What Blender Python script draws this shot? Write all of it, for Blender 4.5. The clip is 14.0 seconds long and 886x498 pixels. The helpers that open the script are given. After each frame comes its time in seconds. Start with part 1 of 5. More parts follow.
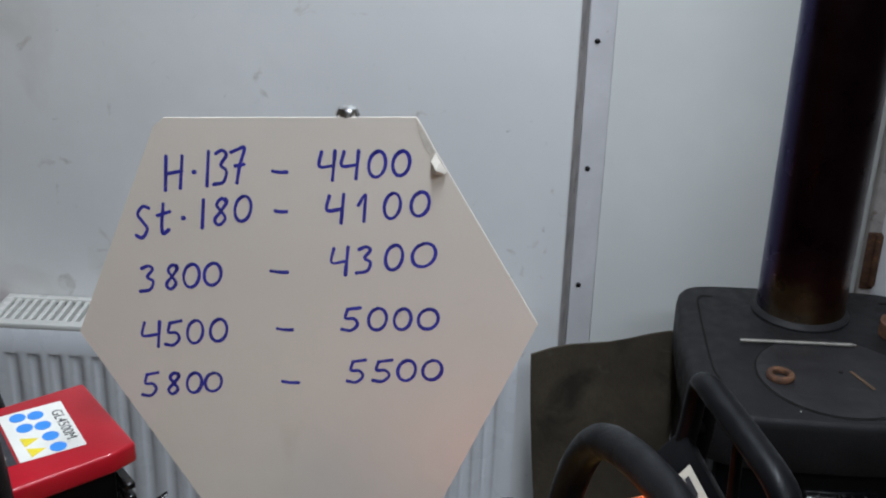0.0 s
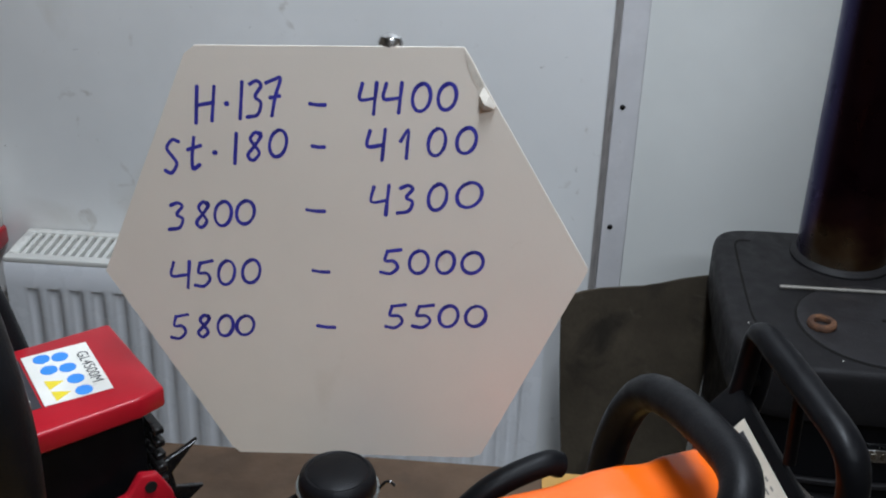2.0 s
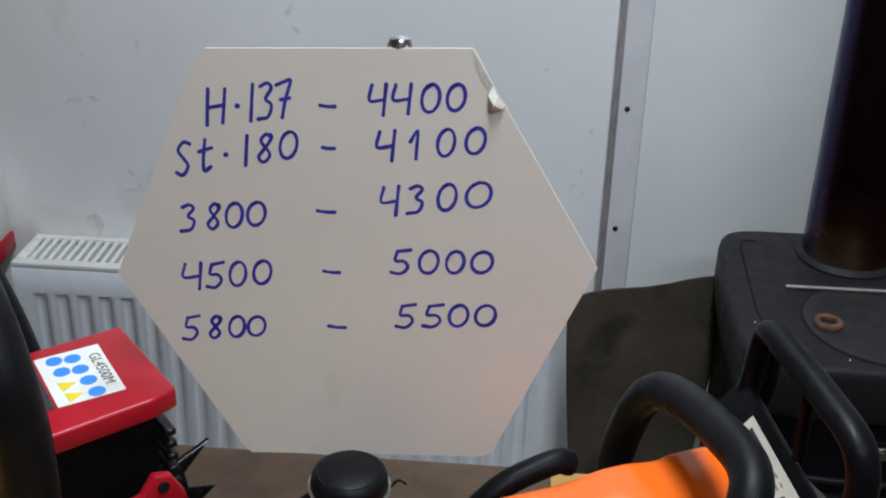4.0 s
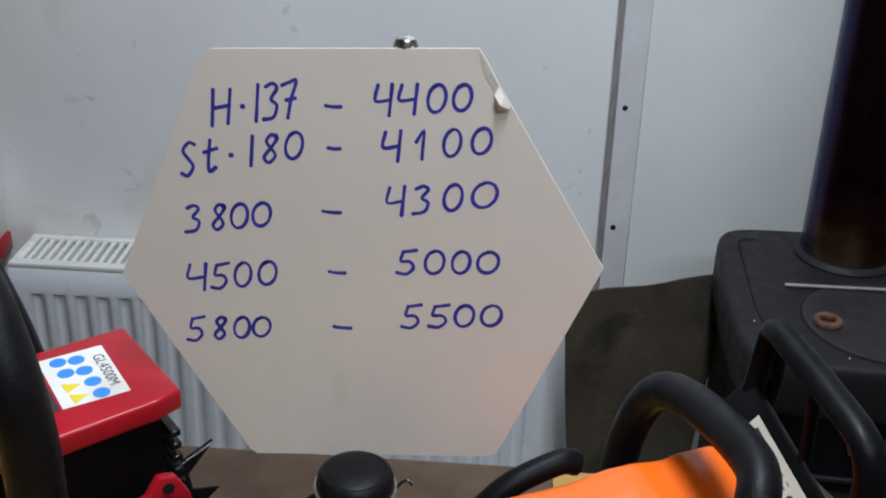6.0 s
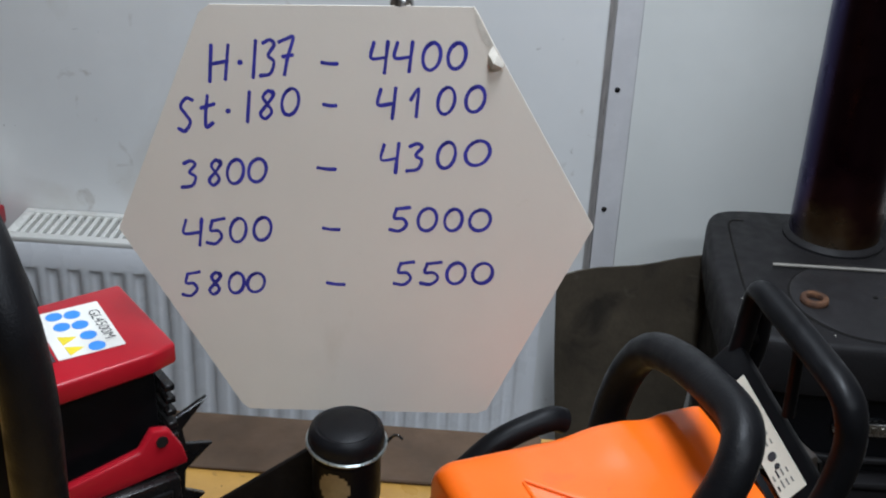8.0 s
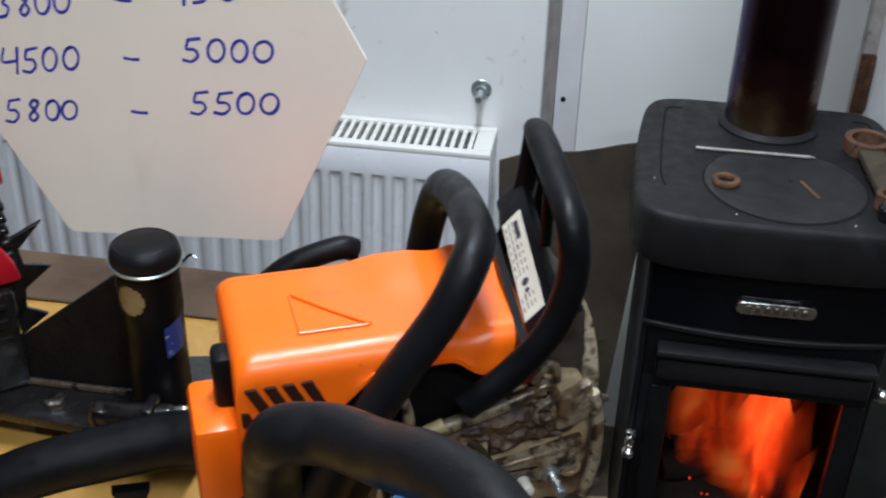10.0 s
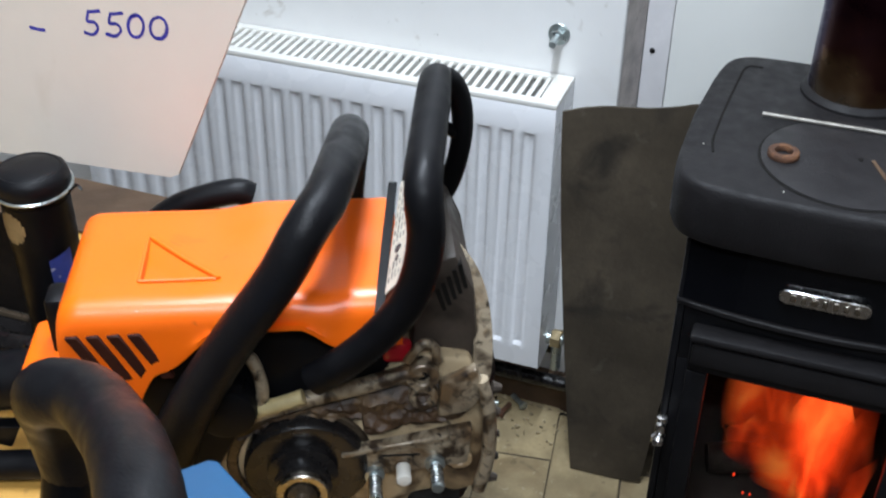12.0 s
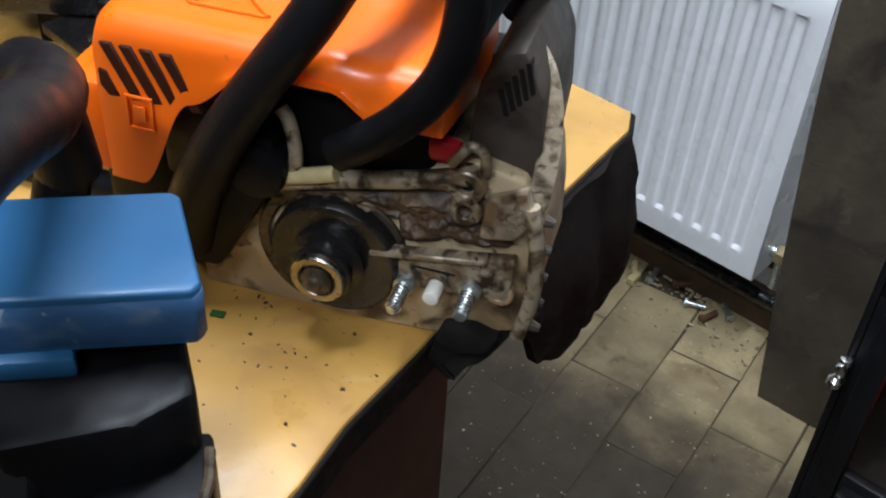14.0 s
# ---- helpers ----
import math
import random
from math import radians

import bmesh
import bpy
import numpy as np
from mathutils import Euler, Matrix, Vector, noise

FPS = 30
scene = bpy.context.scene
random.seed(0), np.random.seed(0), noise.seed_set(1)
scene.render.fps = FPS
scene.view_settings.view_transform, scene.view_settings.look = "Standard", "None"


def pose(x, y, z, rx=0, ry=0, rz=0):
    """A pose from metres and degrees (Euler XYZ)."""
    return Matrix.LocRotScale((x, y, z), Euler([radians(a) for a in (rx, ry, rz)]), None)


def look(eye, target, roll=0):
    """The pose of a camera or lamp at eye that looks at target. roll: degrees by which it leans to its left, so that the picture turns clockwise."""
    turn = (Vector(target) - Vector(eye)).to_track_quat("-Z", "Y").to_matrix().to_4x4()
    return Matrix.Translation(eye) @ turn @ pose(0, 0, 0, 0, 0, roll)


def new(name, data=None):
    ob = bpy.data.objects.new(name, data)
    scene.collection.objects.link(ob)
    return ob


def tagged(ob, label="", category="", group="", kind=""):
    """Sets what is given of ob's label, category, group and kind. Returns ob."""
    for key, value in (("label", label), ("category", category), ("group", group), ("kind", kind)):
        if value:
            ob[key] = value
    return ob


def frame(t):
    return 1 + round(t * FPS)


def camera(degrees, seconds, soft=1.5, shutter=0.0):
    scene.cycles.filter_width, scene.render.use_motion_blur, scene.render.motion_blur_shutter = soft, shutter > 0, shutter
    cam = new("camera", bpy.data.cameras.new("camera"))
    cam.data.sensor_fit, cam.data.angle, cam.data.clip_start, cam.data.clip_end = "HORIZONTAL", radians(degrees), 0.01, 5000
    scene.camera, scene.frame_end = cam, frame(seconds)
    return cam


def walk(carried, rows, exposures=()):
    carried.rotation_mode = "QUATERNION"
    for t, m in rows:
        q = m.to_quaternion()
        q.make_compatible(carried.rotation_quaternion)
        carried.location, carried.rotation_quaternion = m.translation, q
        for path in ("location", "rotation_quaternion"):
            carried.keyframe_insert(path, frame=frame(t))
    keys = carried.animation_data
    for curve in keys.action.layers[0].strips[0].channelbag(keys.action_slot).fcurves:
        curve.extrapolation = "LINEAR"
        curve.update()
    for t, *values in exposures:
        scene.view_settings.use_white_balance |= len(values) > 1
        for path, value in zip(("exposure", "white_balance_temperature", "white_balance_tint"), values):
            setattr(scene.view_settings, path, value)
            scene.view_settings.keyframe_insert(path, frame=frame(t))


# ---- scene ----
# ---------- camera ----------
cam = camera(43.1, 14.0, 2.0, 0.5)
PATH = [
    (0, (0.126, 0.185, 1.498), (0.032, 2.011, 0.689), 1.4),
    (0.5, (0.139, 0.219, 1.496), (0.008, 2.028, 0.654), 1.7),
    (1, (0.117, 0.226, 1.485), (-0.028, 2.008, 0.59), 2.7),
    (1.5, (0.098, 0.222, 1.479), (0.004, 2.011, 0.59), 1.6),
    (2, (0.104, 0.224, 1.48), (-0.013, 2.002, 0.572), 1.8),
    (2.5, (0.104, 0.22, 1.482), (-0.023, 1.994, 0.567), 1.7),
    (3, (0.103, 0.217, 1.481), (-0.025, 1.998, 0.58), 1.4),
    (5.5, (0.094, 0.218, 1.479), (-0.022, 2.0, 0.578), 1.4),
    (6, (0.091, 0.218, 1.48), (-0.019, 1.999, 0.577), 1.4),
    (6.5, (0.089, 0.213, 1.48), (-0.014, 1.997, 0.582), 1.6),
    (7, (0.084, 0.204, 1.476), (-0.007, 1.99, 0.58), 1.6),
    (7.2, (0.079, 0.201, 1.471), (0.005, 1.986, 0.572), 1.9),
    (9.3, (0.224, 0.171, 1.448), (0.043, 1.909, 0.475), 1.8),
    (9.5, (0.26, 0.162, 1.441), (0.063, 1.882, 0.438), 1.4),
    (9.8, (0.302, 0.159, 1.434), (0.08, 1.853, 0.394), 2.5),
    (10, (0.324, 0.148, 1.429), (0.08, 1.846, 0.4), 1.6),
    (10.2, (0.336, 0.149, 1.423), (0.133, 1.859, 0.405), 1.2),
    (10.5, (0.342, 0.169, 1.421), (0.254, 1.864, 0.363), 2.2),
    (11, (0.362, 0.201, 1.42), (0.355, 1.883, 0.338), 0.1),
    (11.5, (0.439, 0.257, 1.404), (0.094, 1.894, 0.308), 0.7),
    (12, (0.509, 0.282, 1.395), (-0.048, 1.842, 0.274), 0.7),
    (12.5, (0.539, 0.297, 1.374), (-0.047, 1.82, 0.218), -1.1),
    (13, (0.557, 0.362, 1.355), (0.032, 1.868, 0.149), 1.6),
    (13.5, (0.586, 0.409, 1.307), (-0.265, 1.665, 0.004), 2.7),
    (14, (0.621, 0.405, 1.303), (-0.336, 1.582, -0.001), 3.8),
]
EXPOSURES = [(0.0, -0.50), (3.0, -0.45), (7.2, -0.42), (9.3, -0.15), (10.0, 0.03), (10.5, 0.16), (11.0, 0.45), (11.5, 0.36), (12.0, 0.40), (13.0, 0.66), (14.0, 0.38)]
walk(cam, [(t, look(eye, target, roll)) for t, eye, target, roll in PATH], EXPOSURES)
LAMP_A, FILL_B, LAMP_COLOUR = 35.0, 25.0, (0.86, 0.965, 1.10)


# ---------- light ----------
def ceiling_area(name, x, y, z, sx, sy, power, colour):
    lamp = bpy.data.lights.new(name, "AREA")
    lamp.shape, lamp.size, lamp.size_y, lamp.energy, lamp.color = "RECTANGLE", sx, sy, power, colour
    ob = new(name, lamp)
    ob.matrix_world = pose(x, y, z)
    return ob


ceiling_area("unseen_ceiling_light", 0.20, 0.90, 2.36, 0.10, 1.10, LAMP_A, LAMP_COLOUR)
# Unseen fill light, added to brighten the saw's near side and the wall.
ceiling_area("unseen_ceiling_light", 0.70, -0.40, 2.36, 1.15, 0.10, FILL_B, LAMP_COLOUR)
world = bpy.data.worlds.new("world")
world.use_nodes = True
world.node_tree.nodes["Background"].inputs[0].default_value = (0.5, 0.55, 0.6, 1)
world.node_tree.nodes["Background"].inputs[1].default_value = 0.02
scene.world = world


# ---------- materials ----------
def surf(name, base, rough=0.5, metal=0.0, var=0.15, scale=18.0, bump=0.12, bscale=160.0, stain=None, coat=0.0, rvar=0.12, island=0.0, spec=0.5):
    """Two scales of colour change, optional stains (colour, share 0..1, scale), fine relief."""
    m = bpy.data.materials.new(name)
    m.use_nodes = True
    n, l = m.node_tree.nodes, m.node_tree.links
    b = n["Principled BSDF"]
    b.inputs["Metallic"].default_value = metal
    b.inputs["Coat Weight"].default_value = coat
    b.inputs["Specular IOR Level"].default_value = spec
    tc = n.new("ShaderNodeTexCoord")
    where = tc.outputs["Object"]
    if island:
        own, shift = n.new("ShaderNodeObjectInfo"), n.new("ShaderNodeVectorMath")
        shift.operation = "MULTIPLY_ADD"
        shift.inputs[1].default_value = (37.0, 53.0, 0.0)
        l.new(own.outputs["Random"], shift.inputs[0])
        l.new(where, shift.inputs[2])
        where = shift.outputs[0]

    def tex(sc, detail=4.0, dist=0.0):
        t = n.new("ShaderNodeTexNoise")
        t.inputs["Scale"].default_value, t.inputs["Detail"].default_value, t.inputs["Distortion"].default_value = sc, detail, dist
        l.new(where, t.inputs["Vector"])
        return t.outputs["Fac"]

    def ramp(src, lo, hi, a, c):
        r = n.new("ShaderNodeMapRange")
        r.inputs[1].default_value, r.inputs[2].default_value, r.inputs[3].default_value, r.inputs[4].default_value = lo, hi, a, c
        l.new(src, r.inputs[0])
        return r.outputs[0]

    def mix(fac, a, c):
        x = n.new("ShaderNodeMix")
        x.data_type = "RGBA"
        if isinstance(fac, float):
            x.inputs[0].default_value = fac
        else:
            l.new(fac, x.inputs[0])
        for s, i in ((a, 6), (c, 7)):
            if isinstance(s, tuple):
                x.inputs[i].default_value = (*s, 1)
            else:
                l.new(s, x.inputs[i])
        return x.outputs[2]

    dark = tuple(max(0.0, v * (1 - var)) for v in base)
    light = tuple(min(1.0, v * (1 + var)) for v in base)
    col = mix(ramp(tex(scale), 0.3, 0.7, 0.0, 1.0), dark, light)
    fine = tex(scale * 9, 3.0)
    col = mix(ramp(fine, 0.35, 0.75, 0.0, 0.35), col, dark)
    for colour, share, sc in (stain or ()):
        edge = 0.72 - 0.44 * share
        col = mix(ramp(tex(sc, 6.0, 0.6), edge, edge + 0.14, 0.0, 1.0), col, colour)
    if island:
        oi = n.new("ShaderNodeObjectInfo")
        col2 = mix(ramp(oi.outputs["Random"], 0.0, 1.0, 0.0, island), col, tuple(v * 0.45 for v in base))
        col = col2
    l.new(col, b.inputs["Base Color"])
    l.new(ramp(tex(scale * 2.3), 0.3, 0.7, max(0.03, rough - rvar), min(1.0, rough + rvar)), b.inputs["Roughness"])
    if bump:
        bp = n.new("ShaderNodeBump")
        bp.inputs["Strength"].default_value, bp.inputs["Distance"].default_value = bump, 0.002
        l.new(tex(bscale, 5.0), bp.inputs["Height"])
        l.new(bp.outputs[0], b.inputs["Normal"])
    return m


def flame_material(name, hot):
    m = bpy.data.materials.new(name)
    m.use_nodes = True
    n, l = m.node_tree.nodes, m.node_tree.links
    n.remove(n["Principled BSDF"])
    out = n["Material Output"]
    tc = n.new("ShaderNodeTexCoord")
    sep = n.new("ShaderNodeSeparateXYZ")
    l.new(tc.outputs["Object"], sep.inputs[0])
    noi = n.new("ShaderNodeTexNoise")
    noi.inputs["Scale"].default_value, noi.inputs["Detail"].default_value, noi.inputs["Distortion"].default_value = 11.0, 2.5, 1.0
    flow = n.new("ShaderNodeMapping")
    flow.inputs["Scale"].default_value = (1.4, 1.0, 0.45)
    l.new(tc.outputs["Object"], flow.inputs["Vector"])
    l.new(flow.outputs[0], noi.inputs["Vector"])
    cr = n.new("ShaderNodeValToRGB")
    e = cr.color_ramp.elements
    e[0].position, e[0].color = 0.32, (0.35, 0.010, 0.002, 1)
    e[1].position, e[1].color = 0.78, (1.0, 0.33, 0.06, 1)
    mid = cr.color_ramp.elements.new(0.55)
    mid.color = (0.95, 0.075, 0.012, 1)
    l.new(noi.outputs["Fac"], cr.inputs[0])
    em = n.new("ShaderNodeEmission")
    em.inputs["Strength"].default_value = hot
    l.new(cr.outputs[0], em.inputs[0])
    tr = n.new("ShaderNodeBsdfTransparent")
    mx = n.new("ShaderNodeMixShader")
    gen = n.new("ShaderNodeSeparateXYZ")
    l.new(tc.outputs["Generated"], gen.inputs[0])

    def remap(src, lo, hi, x, y, kind="SMOOTHSTEP"):
        r = n.new("ShaderNodeMapRange")
        r.interpolation_type = kind
        r.inputs[1].default_value, r.inputs[2].default_value, r.inputs[3].default_value, r.inputs[4].default_value = lo, hi, x, y
        l.new(src, r.inputs[0])
        return r.outputs[0]

    def times(p, q):
        t = n.new("ShaderNodeMath")
        t.operation = "MULTIPLY"
        l.new(p, t.inputs[0])
        l.new(q, t.inputs[1])
        return t.outputs[0]

    body = times(remap(gen.outputs["X"], 0.02, 0.45, 0.0, 1.0), remap(gen.outputs["X"], 0.55, 0.98, 1.0, 0.0))
    body = times(body, remap(gen.outputs["Z"], 0.35, 1.0, 1.0, 0.0))
    body = times(body, remap(gen.outputs["Z"], 0.0, 0.22, 0.15, 1.0))
    l.new(times(body, remap(noi.outputs["Fac"], 0.30, 0.72, 0.12, 0.62)), mx.inputs[0])
    l.new(tr.outputs[0], mx.inputs[1])
    l.new(em.outputs[0], mx.inputs[2])
    l.new(mx.outputs[0], out.inputs[0])
    return m


def glass_material(name):
    m = bpy.data.materials.new(name)
    m.use_nodes = True
    b = m.node_tree.nodes["Principled BSDF"]
    b.inputs["Base Color"].default_value = (0.86, 0.80, 0.74, 1)
    b.inputs["Roughness"].default_value = 0.04
    b.inputs["Transmission Weight"].default_value = 1.0
    b.inputs["IOR"].default_value = 1.12
    return m


def pipe_material(name):
    """Heat-tinted steel: straw near the stove, then purple-brown, with a blue streak."""
    m = surf(name, (0.05, 0.02, 0.02), 0.32, 0.9, 0.3, 9.0, 0.05, 200.0)
    n, l = m.node_tree.nodes, m.node_tree.links
    b = n["Principled BSDF"]
    tc = n.new("ShaderNodeTexCoord")
    sep = n.new("ShaderNodeSeparateXYZ")
    l.new(tc.outputs["Object"], sep.inputs[0])
    noi = n.new("ShaderNodeTexNoise")
    noi.inputs["Scale"].default_value, noi.inputs["Detail"].default_value = 11.0, 3.0
    l.new(tc.outputs["Object"], noi.inputs["Vector"])
    add = n.new("ShaderNodeMath")
    add.operation = "MULTIPLY_ADD"
    add.inputs[1].default_value = 0.16
    l.new(noi.outputs["Fac"], add.inputs[0])
    l.new(sep.outputs["Z"], add.inputs[2])
    cr = n.new("ShaderNodeValToRGB")
    e = cr.color_ramp.elements
    e[0].position, e[0].color = 0.08, (0.22, 0.17, 0.12, 1)
    e[1].position, e[1].color = 0.9, (0.014, 0.005, 0.007, 1)
    for p, c in ((0.115, (0.11, 0.062, 0.030, 1)), (0.14, (0.045, 0.015, 0.012, 1)), (0.18, (0.020, 0.005, 0.009, 1)), (0.5, (0.012, 0.004, 0.006, 1))):
        x = e.new(p)
        x.color = c
    l.new(add.outputs[0], cr.inputs[0])
    blue = n.new("ShaderNodeMapRange")
    blue.inputs[1].default_value, blue.inputs[2].default_value = -0.050, -0.060
    l.new(sep.outputs["X"], blue.inputs[0])
    fac = n.new("ShaderNodeMath")
    fac.operation = "MULTIPLY"
    l.new(blue.outputs[0], fac.inputs[0])
    fac.inputs[1].default_value = 0.75
    mx = n.new("ShaderNodeMix")
    mx.data_type = "RGBA"
    l.new(fac.outputs[0], mx.inputs[0])
    l.new(cr.outputs[0], mx.inputs[6])
    mx.inputs[7].default_value = (0.03, 0.03, 0.11, 1)
    l.new(mx.outputs[2], b.inputs["Base Color"])
    return m


WALL = surf("white_painted_panel", (0.79, 0.79, 0.78), 0.45, 0, 0.05, 3.0, 0.05, 60.0, [((0.69, 0.67, 0.63), 0.30, 4.0), ((0.45, 0.41, 0.36), 0.11, 21.0), ((0.25, 0.22, 0.19), 0.03, 55.0)])
DOOR = surf("cream_panel", (0.76, 0.77, 0.74), 0.4, 0, 0.05, 3.0, 0.04, 60.0, [((0.62, 0.60, 0.54), 0.10, 3.0)])
STRIP = surf("white_metal_strip", (0.70, 0.69, 0.70), 0.4, 0.1, 0.08, 12.0, 0.05, 90.0, [((0.35, 0.28, 0.22), 0.10, 30.0)])
GRIME = surf("grimy_gap", (0.46, 0.42, 0.40), 0.8, 0, 0.25, 30.0, 0.2, 120.0, [((0.20, 0.15, 0.12), 0.25, 40.0)])
RUST = surf("rust", (0.105, 0.048, 0.026), 0.8, 0.1, 0.4, 60.0, 0.4, 300.0, [((0.20, 0.09, 0.04), 0.4, 90.0), ((0.03, 0.018, 0.012), 0.3, 70.0)])
RAD = surf("radiator_enamel", (0.80, 0.81, 0.83), 0.28, 0, 0.03, 6.0, 0.02, 80.0, [((0.62, 0.60, 0.56), 0.05, 9.0)])
GRILL = surf("radiator_cream", (0.80, 0.79, 0.74), 0.35, 0, 0.04, 9.0, 0.02, 80.0, [((0.55, 0.50, 0.42), 0.06, 14.0)])
# Soot in the firebox; elsewhere the near-black paints shade inside holes, slots, gaps.
DARKHOLE = surf("soot_and_shade", (0.010, 0.009, 0.008), 0.9, 0, 0.3, 20.0, 0.1, spec=0.2)
TILE = surf("dirty_shaded_paver", (0.38, 0.295, 0.160), 0.75, 0, 0.25, 14.0, 0.5, 90.0, [((0.24, 0.175, 0.090), 0.50, 9.0), ((0.10, 0.072, 0.040), 0.26, 24.0), ((0.52, 0.45, 0.30), 0.22, 70.0)], island=0.30)


def bench_shade(m, colour):
    """Paints the bench's shade into the floor colour, with an uneven edge."""
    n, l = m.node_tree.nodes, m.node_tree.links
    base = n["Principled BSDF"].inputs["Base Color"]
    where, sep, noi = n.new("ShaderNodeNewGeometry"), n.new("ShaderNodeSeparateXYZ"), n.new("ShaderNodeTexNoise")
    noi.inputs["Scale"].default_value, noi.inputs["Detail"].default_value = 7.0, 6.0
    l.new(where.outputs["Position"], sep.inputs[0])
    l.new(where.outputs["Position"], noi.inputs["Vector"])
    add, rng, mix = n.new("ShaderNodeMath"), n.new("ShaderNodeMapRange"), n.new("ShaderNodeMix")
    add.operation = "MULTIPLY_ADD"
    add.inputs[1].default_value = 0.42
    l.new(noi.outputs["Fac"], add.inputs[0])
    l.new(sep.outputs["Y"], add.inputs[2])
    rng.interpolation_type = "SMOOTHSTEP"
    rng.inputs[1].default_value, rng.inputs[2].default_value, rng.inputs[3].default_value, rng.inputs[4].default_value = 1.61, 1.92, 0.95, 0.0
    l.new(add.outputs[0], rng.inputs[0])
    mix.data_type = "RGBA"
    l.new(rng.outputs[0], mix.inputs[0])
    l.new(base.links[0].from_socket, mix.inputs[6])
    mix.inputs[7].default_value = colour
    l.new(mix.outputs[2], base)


bench_shade(TILE, (0.026, 0.017, 0.010, 1))
JOINT = surf("dirt_joint", (0.060, 0.045, 0.027), 0.95, 0, 0.4, 30.0, 0.5, 150.0)
CAST = surf("cast_iron_paint", (0.0128, 0.0118, 0.0126), 0.55, 0.0, 0.2, 22.0, 0.35, 420.0, [((0.027, 0.025, 0.026), 0.2, 9.0), ((0.06, 0.05, 0.045), 0.04, 60.0)], spec=0.24)
PLATE = surf("cooking_plate", (0.022, 0.0205, 0.0215), 0.50, 0.0, 0.2, 18.0, 0.25, 300.0, [((0.05, 0.042, 0.036), 0.16, 14.0)], spec=0.3)
GLOSSBLK = surf("gloss_black_enamel", (0.004, 0.0045, 0.006), 0.14, 0, 0.2, 6.0, 0.02, 100.0, spec=0.22)
STOVEBLK = surf("stove_black", (0.006, 0.006, 0.007), 0.42, 0.0, 0.2, 16.0, 0.15, 260.0, spec=0.26)
CHROME = surf("bright_steel", (0.62, 0.61, 0.60), 0.22, 1.0, 0.12, 50.0, 0.06, 300.0)
ZINC = surf("zinc_bolt", (0.50, 0.56, 0.56), 0.34, 0.9, 0.15, 70.0, 0.1, 300.0)
PIPE = pipe_material("heat_tinted_steel")
SHEET = surf("dark_fibre_sheet", (0.066, 0.053, 0.037), 0.8, 0, 0.3, 9.0, 0.4, 130.0, [((0.030, 0.025, 0.019), 0.40, 11.0), ((0.10, 0.087, 0.068), 0.18, 26.0)], spec=0.2)
SHEET2 = surf("grey_rubber_sheet", (0.045, 0.050, 0.046), 0.65, 0, 0.3, 9.0, 0.4, 110.0, [((0.085, 0.088, 0.077), 0.3, 16.0), ((0.02, 0.02, 0.018), 0.2, 9.0)], spec=0.35)
CARD = surf("yellowed_cardboard", (0.65, 0.59, 0.515), 0.75, 0, 0.04, 5.0, 0.06, 220.0, [((0.58, 0.51, 0.42), 0.14, 9.0), ((0.48, 0.40, 0.30), 0.03, 30.0)], spec=0.3)
CARDEDGE = surf("torn_card", (0.56, 0.51, 0.44), 0.9, 0, 0.2, 60.0, 0.3)
INK = surf("blue_marker", (0.030, 0.030, 0.30), 0.5, 0, 0.25, 60.0, 0.0)
TABLE = surf("yellow_laminate", (0.54, 0.295, 0.070), 0.38, 0, 0.14, 9.0, 0.08, 120.0, [((0.42, 0.215, 0.055), 0.36, 11.0), ((0.60, 0.40, 0.16), 0.16, 24.0), ((0.22, 0.11, 0.035), 0.10, 34.0), ((0.035, 0.025, 0.015), 0.10, 110.0)])
TABLEEDGE = surf("black_chipped_edge", (0.008, 0.006, 0.005), 0.7, 0, 0.4, 40.0, 0.5, 160.0, spec=0.15)
BROWN = surf("brown_wood", (0.105, 0.065, 0.040), 0.65, 0, 0.3, 16.0, 0.25, 90.0, [((0.055, 0.036, 0.025), 0.3, 14.0)], spec=0.25)
REDWOOD = surf("red_brown_panel", (0.050, 0.022, 0.014), 0.5, 0, 0.2, 8.0, 0.12, 90.0, spec=0.3)
ORANGE = surf("orange_plastic", (0.86, 0.132, 0.004), 0.34, 0, 0.03, 9.0, 0.035, 500.0, [((0.72, 0.10, 0.004), 0.14, 24.0), ((0.40, 0.06, 0.01), 0.03, 60.0)], coat=0.06, rvar=0.06)
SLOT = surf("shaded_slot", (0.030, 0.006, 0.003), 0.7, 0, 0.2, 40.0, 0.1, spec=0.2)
BLKPLASTIC = surf("black_plastic", (0.0042, 0.0042, 0.005), 0.42, 0, 0.25, 30.0, 0.06, 700.0, spec=0.13)
RUBBER = surf("black_rubber", (0.006, 0.006, 0.007), 0.42, 0, 0.2, 26.0, 0.2, 600.0, spec=0.16)
CASEMAT = surf("oily_magnesium_case", (0.50, 0.385, 0.235), 0.42, 0.05, 0.22, 12.0, 0.25, 160.0, [((0.33, 0.225, 0.120), 0.50, 11.0), ((0.090, 0.056, 0.030), 0.38, 30.0), ((0.015, 0.010, 0.008), 0.28, 95.0)])
CASECLEAN = surf("grey_magnesium", (0.34, 0.275, 0.190), 0.36, 0.2, 0.25, 30.0, 0.3, 200.0, [((0.15, 0.095, 0.050), 0.54, 40.0), ((0.040, 0.025, 0.015), 0.50, 62.0), ((0.012, 0.008, 0.006), 0.36, 150.0)])
DRUM = surf("worn_drum_steel", (0.075, 0.055, 0.036), 0.30, 0.35, 0.3, 40.0, 0.12, 200.0, [((0.008, 0.006, 0.005), 0.5, 45.0)])
OILBLK = surf("oily_black_steel", (0.009, 0.008, 0.008), 0.25, 0.0, 0.3, 30.0, 0.1, 200.0, spec=0.5)
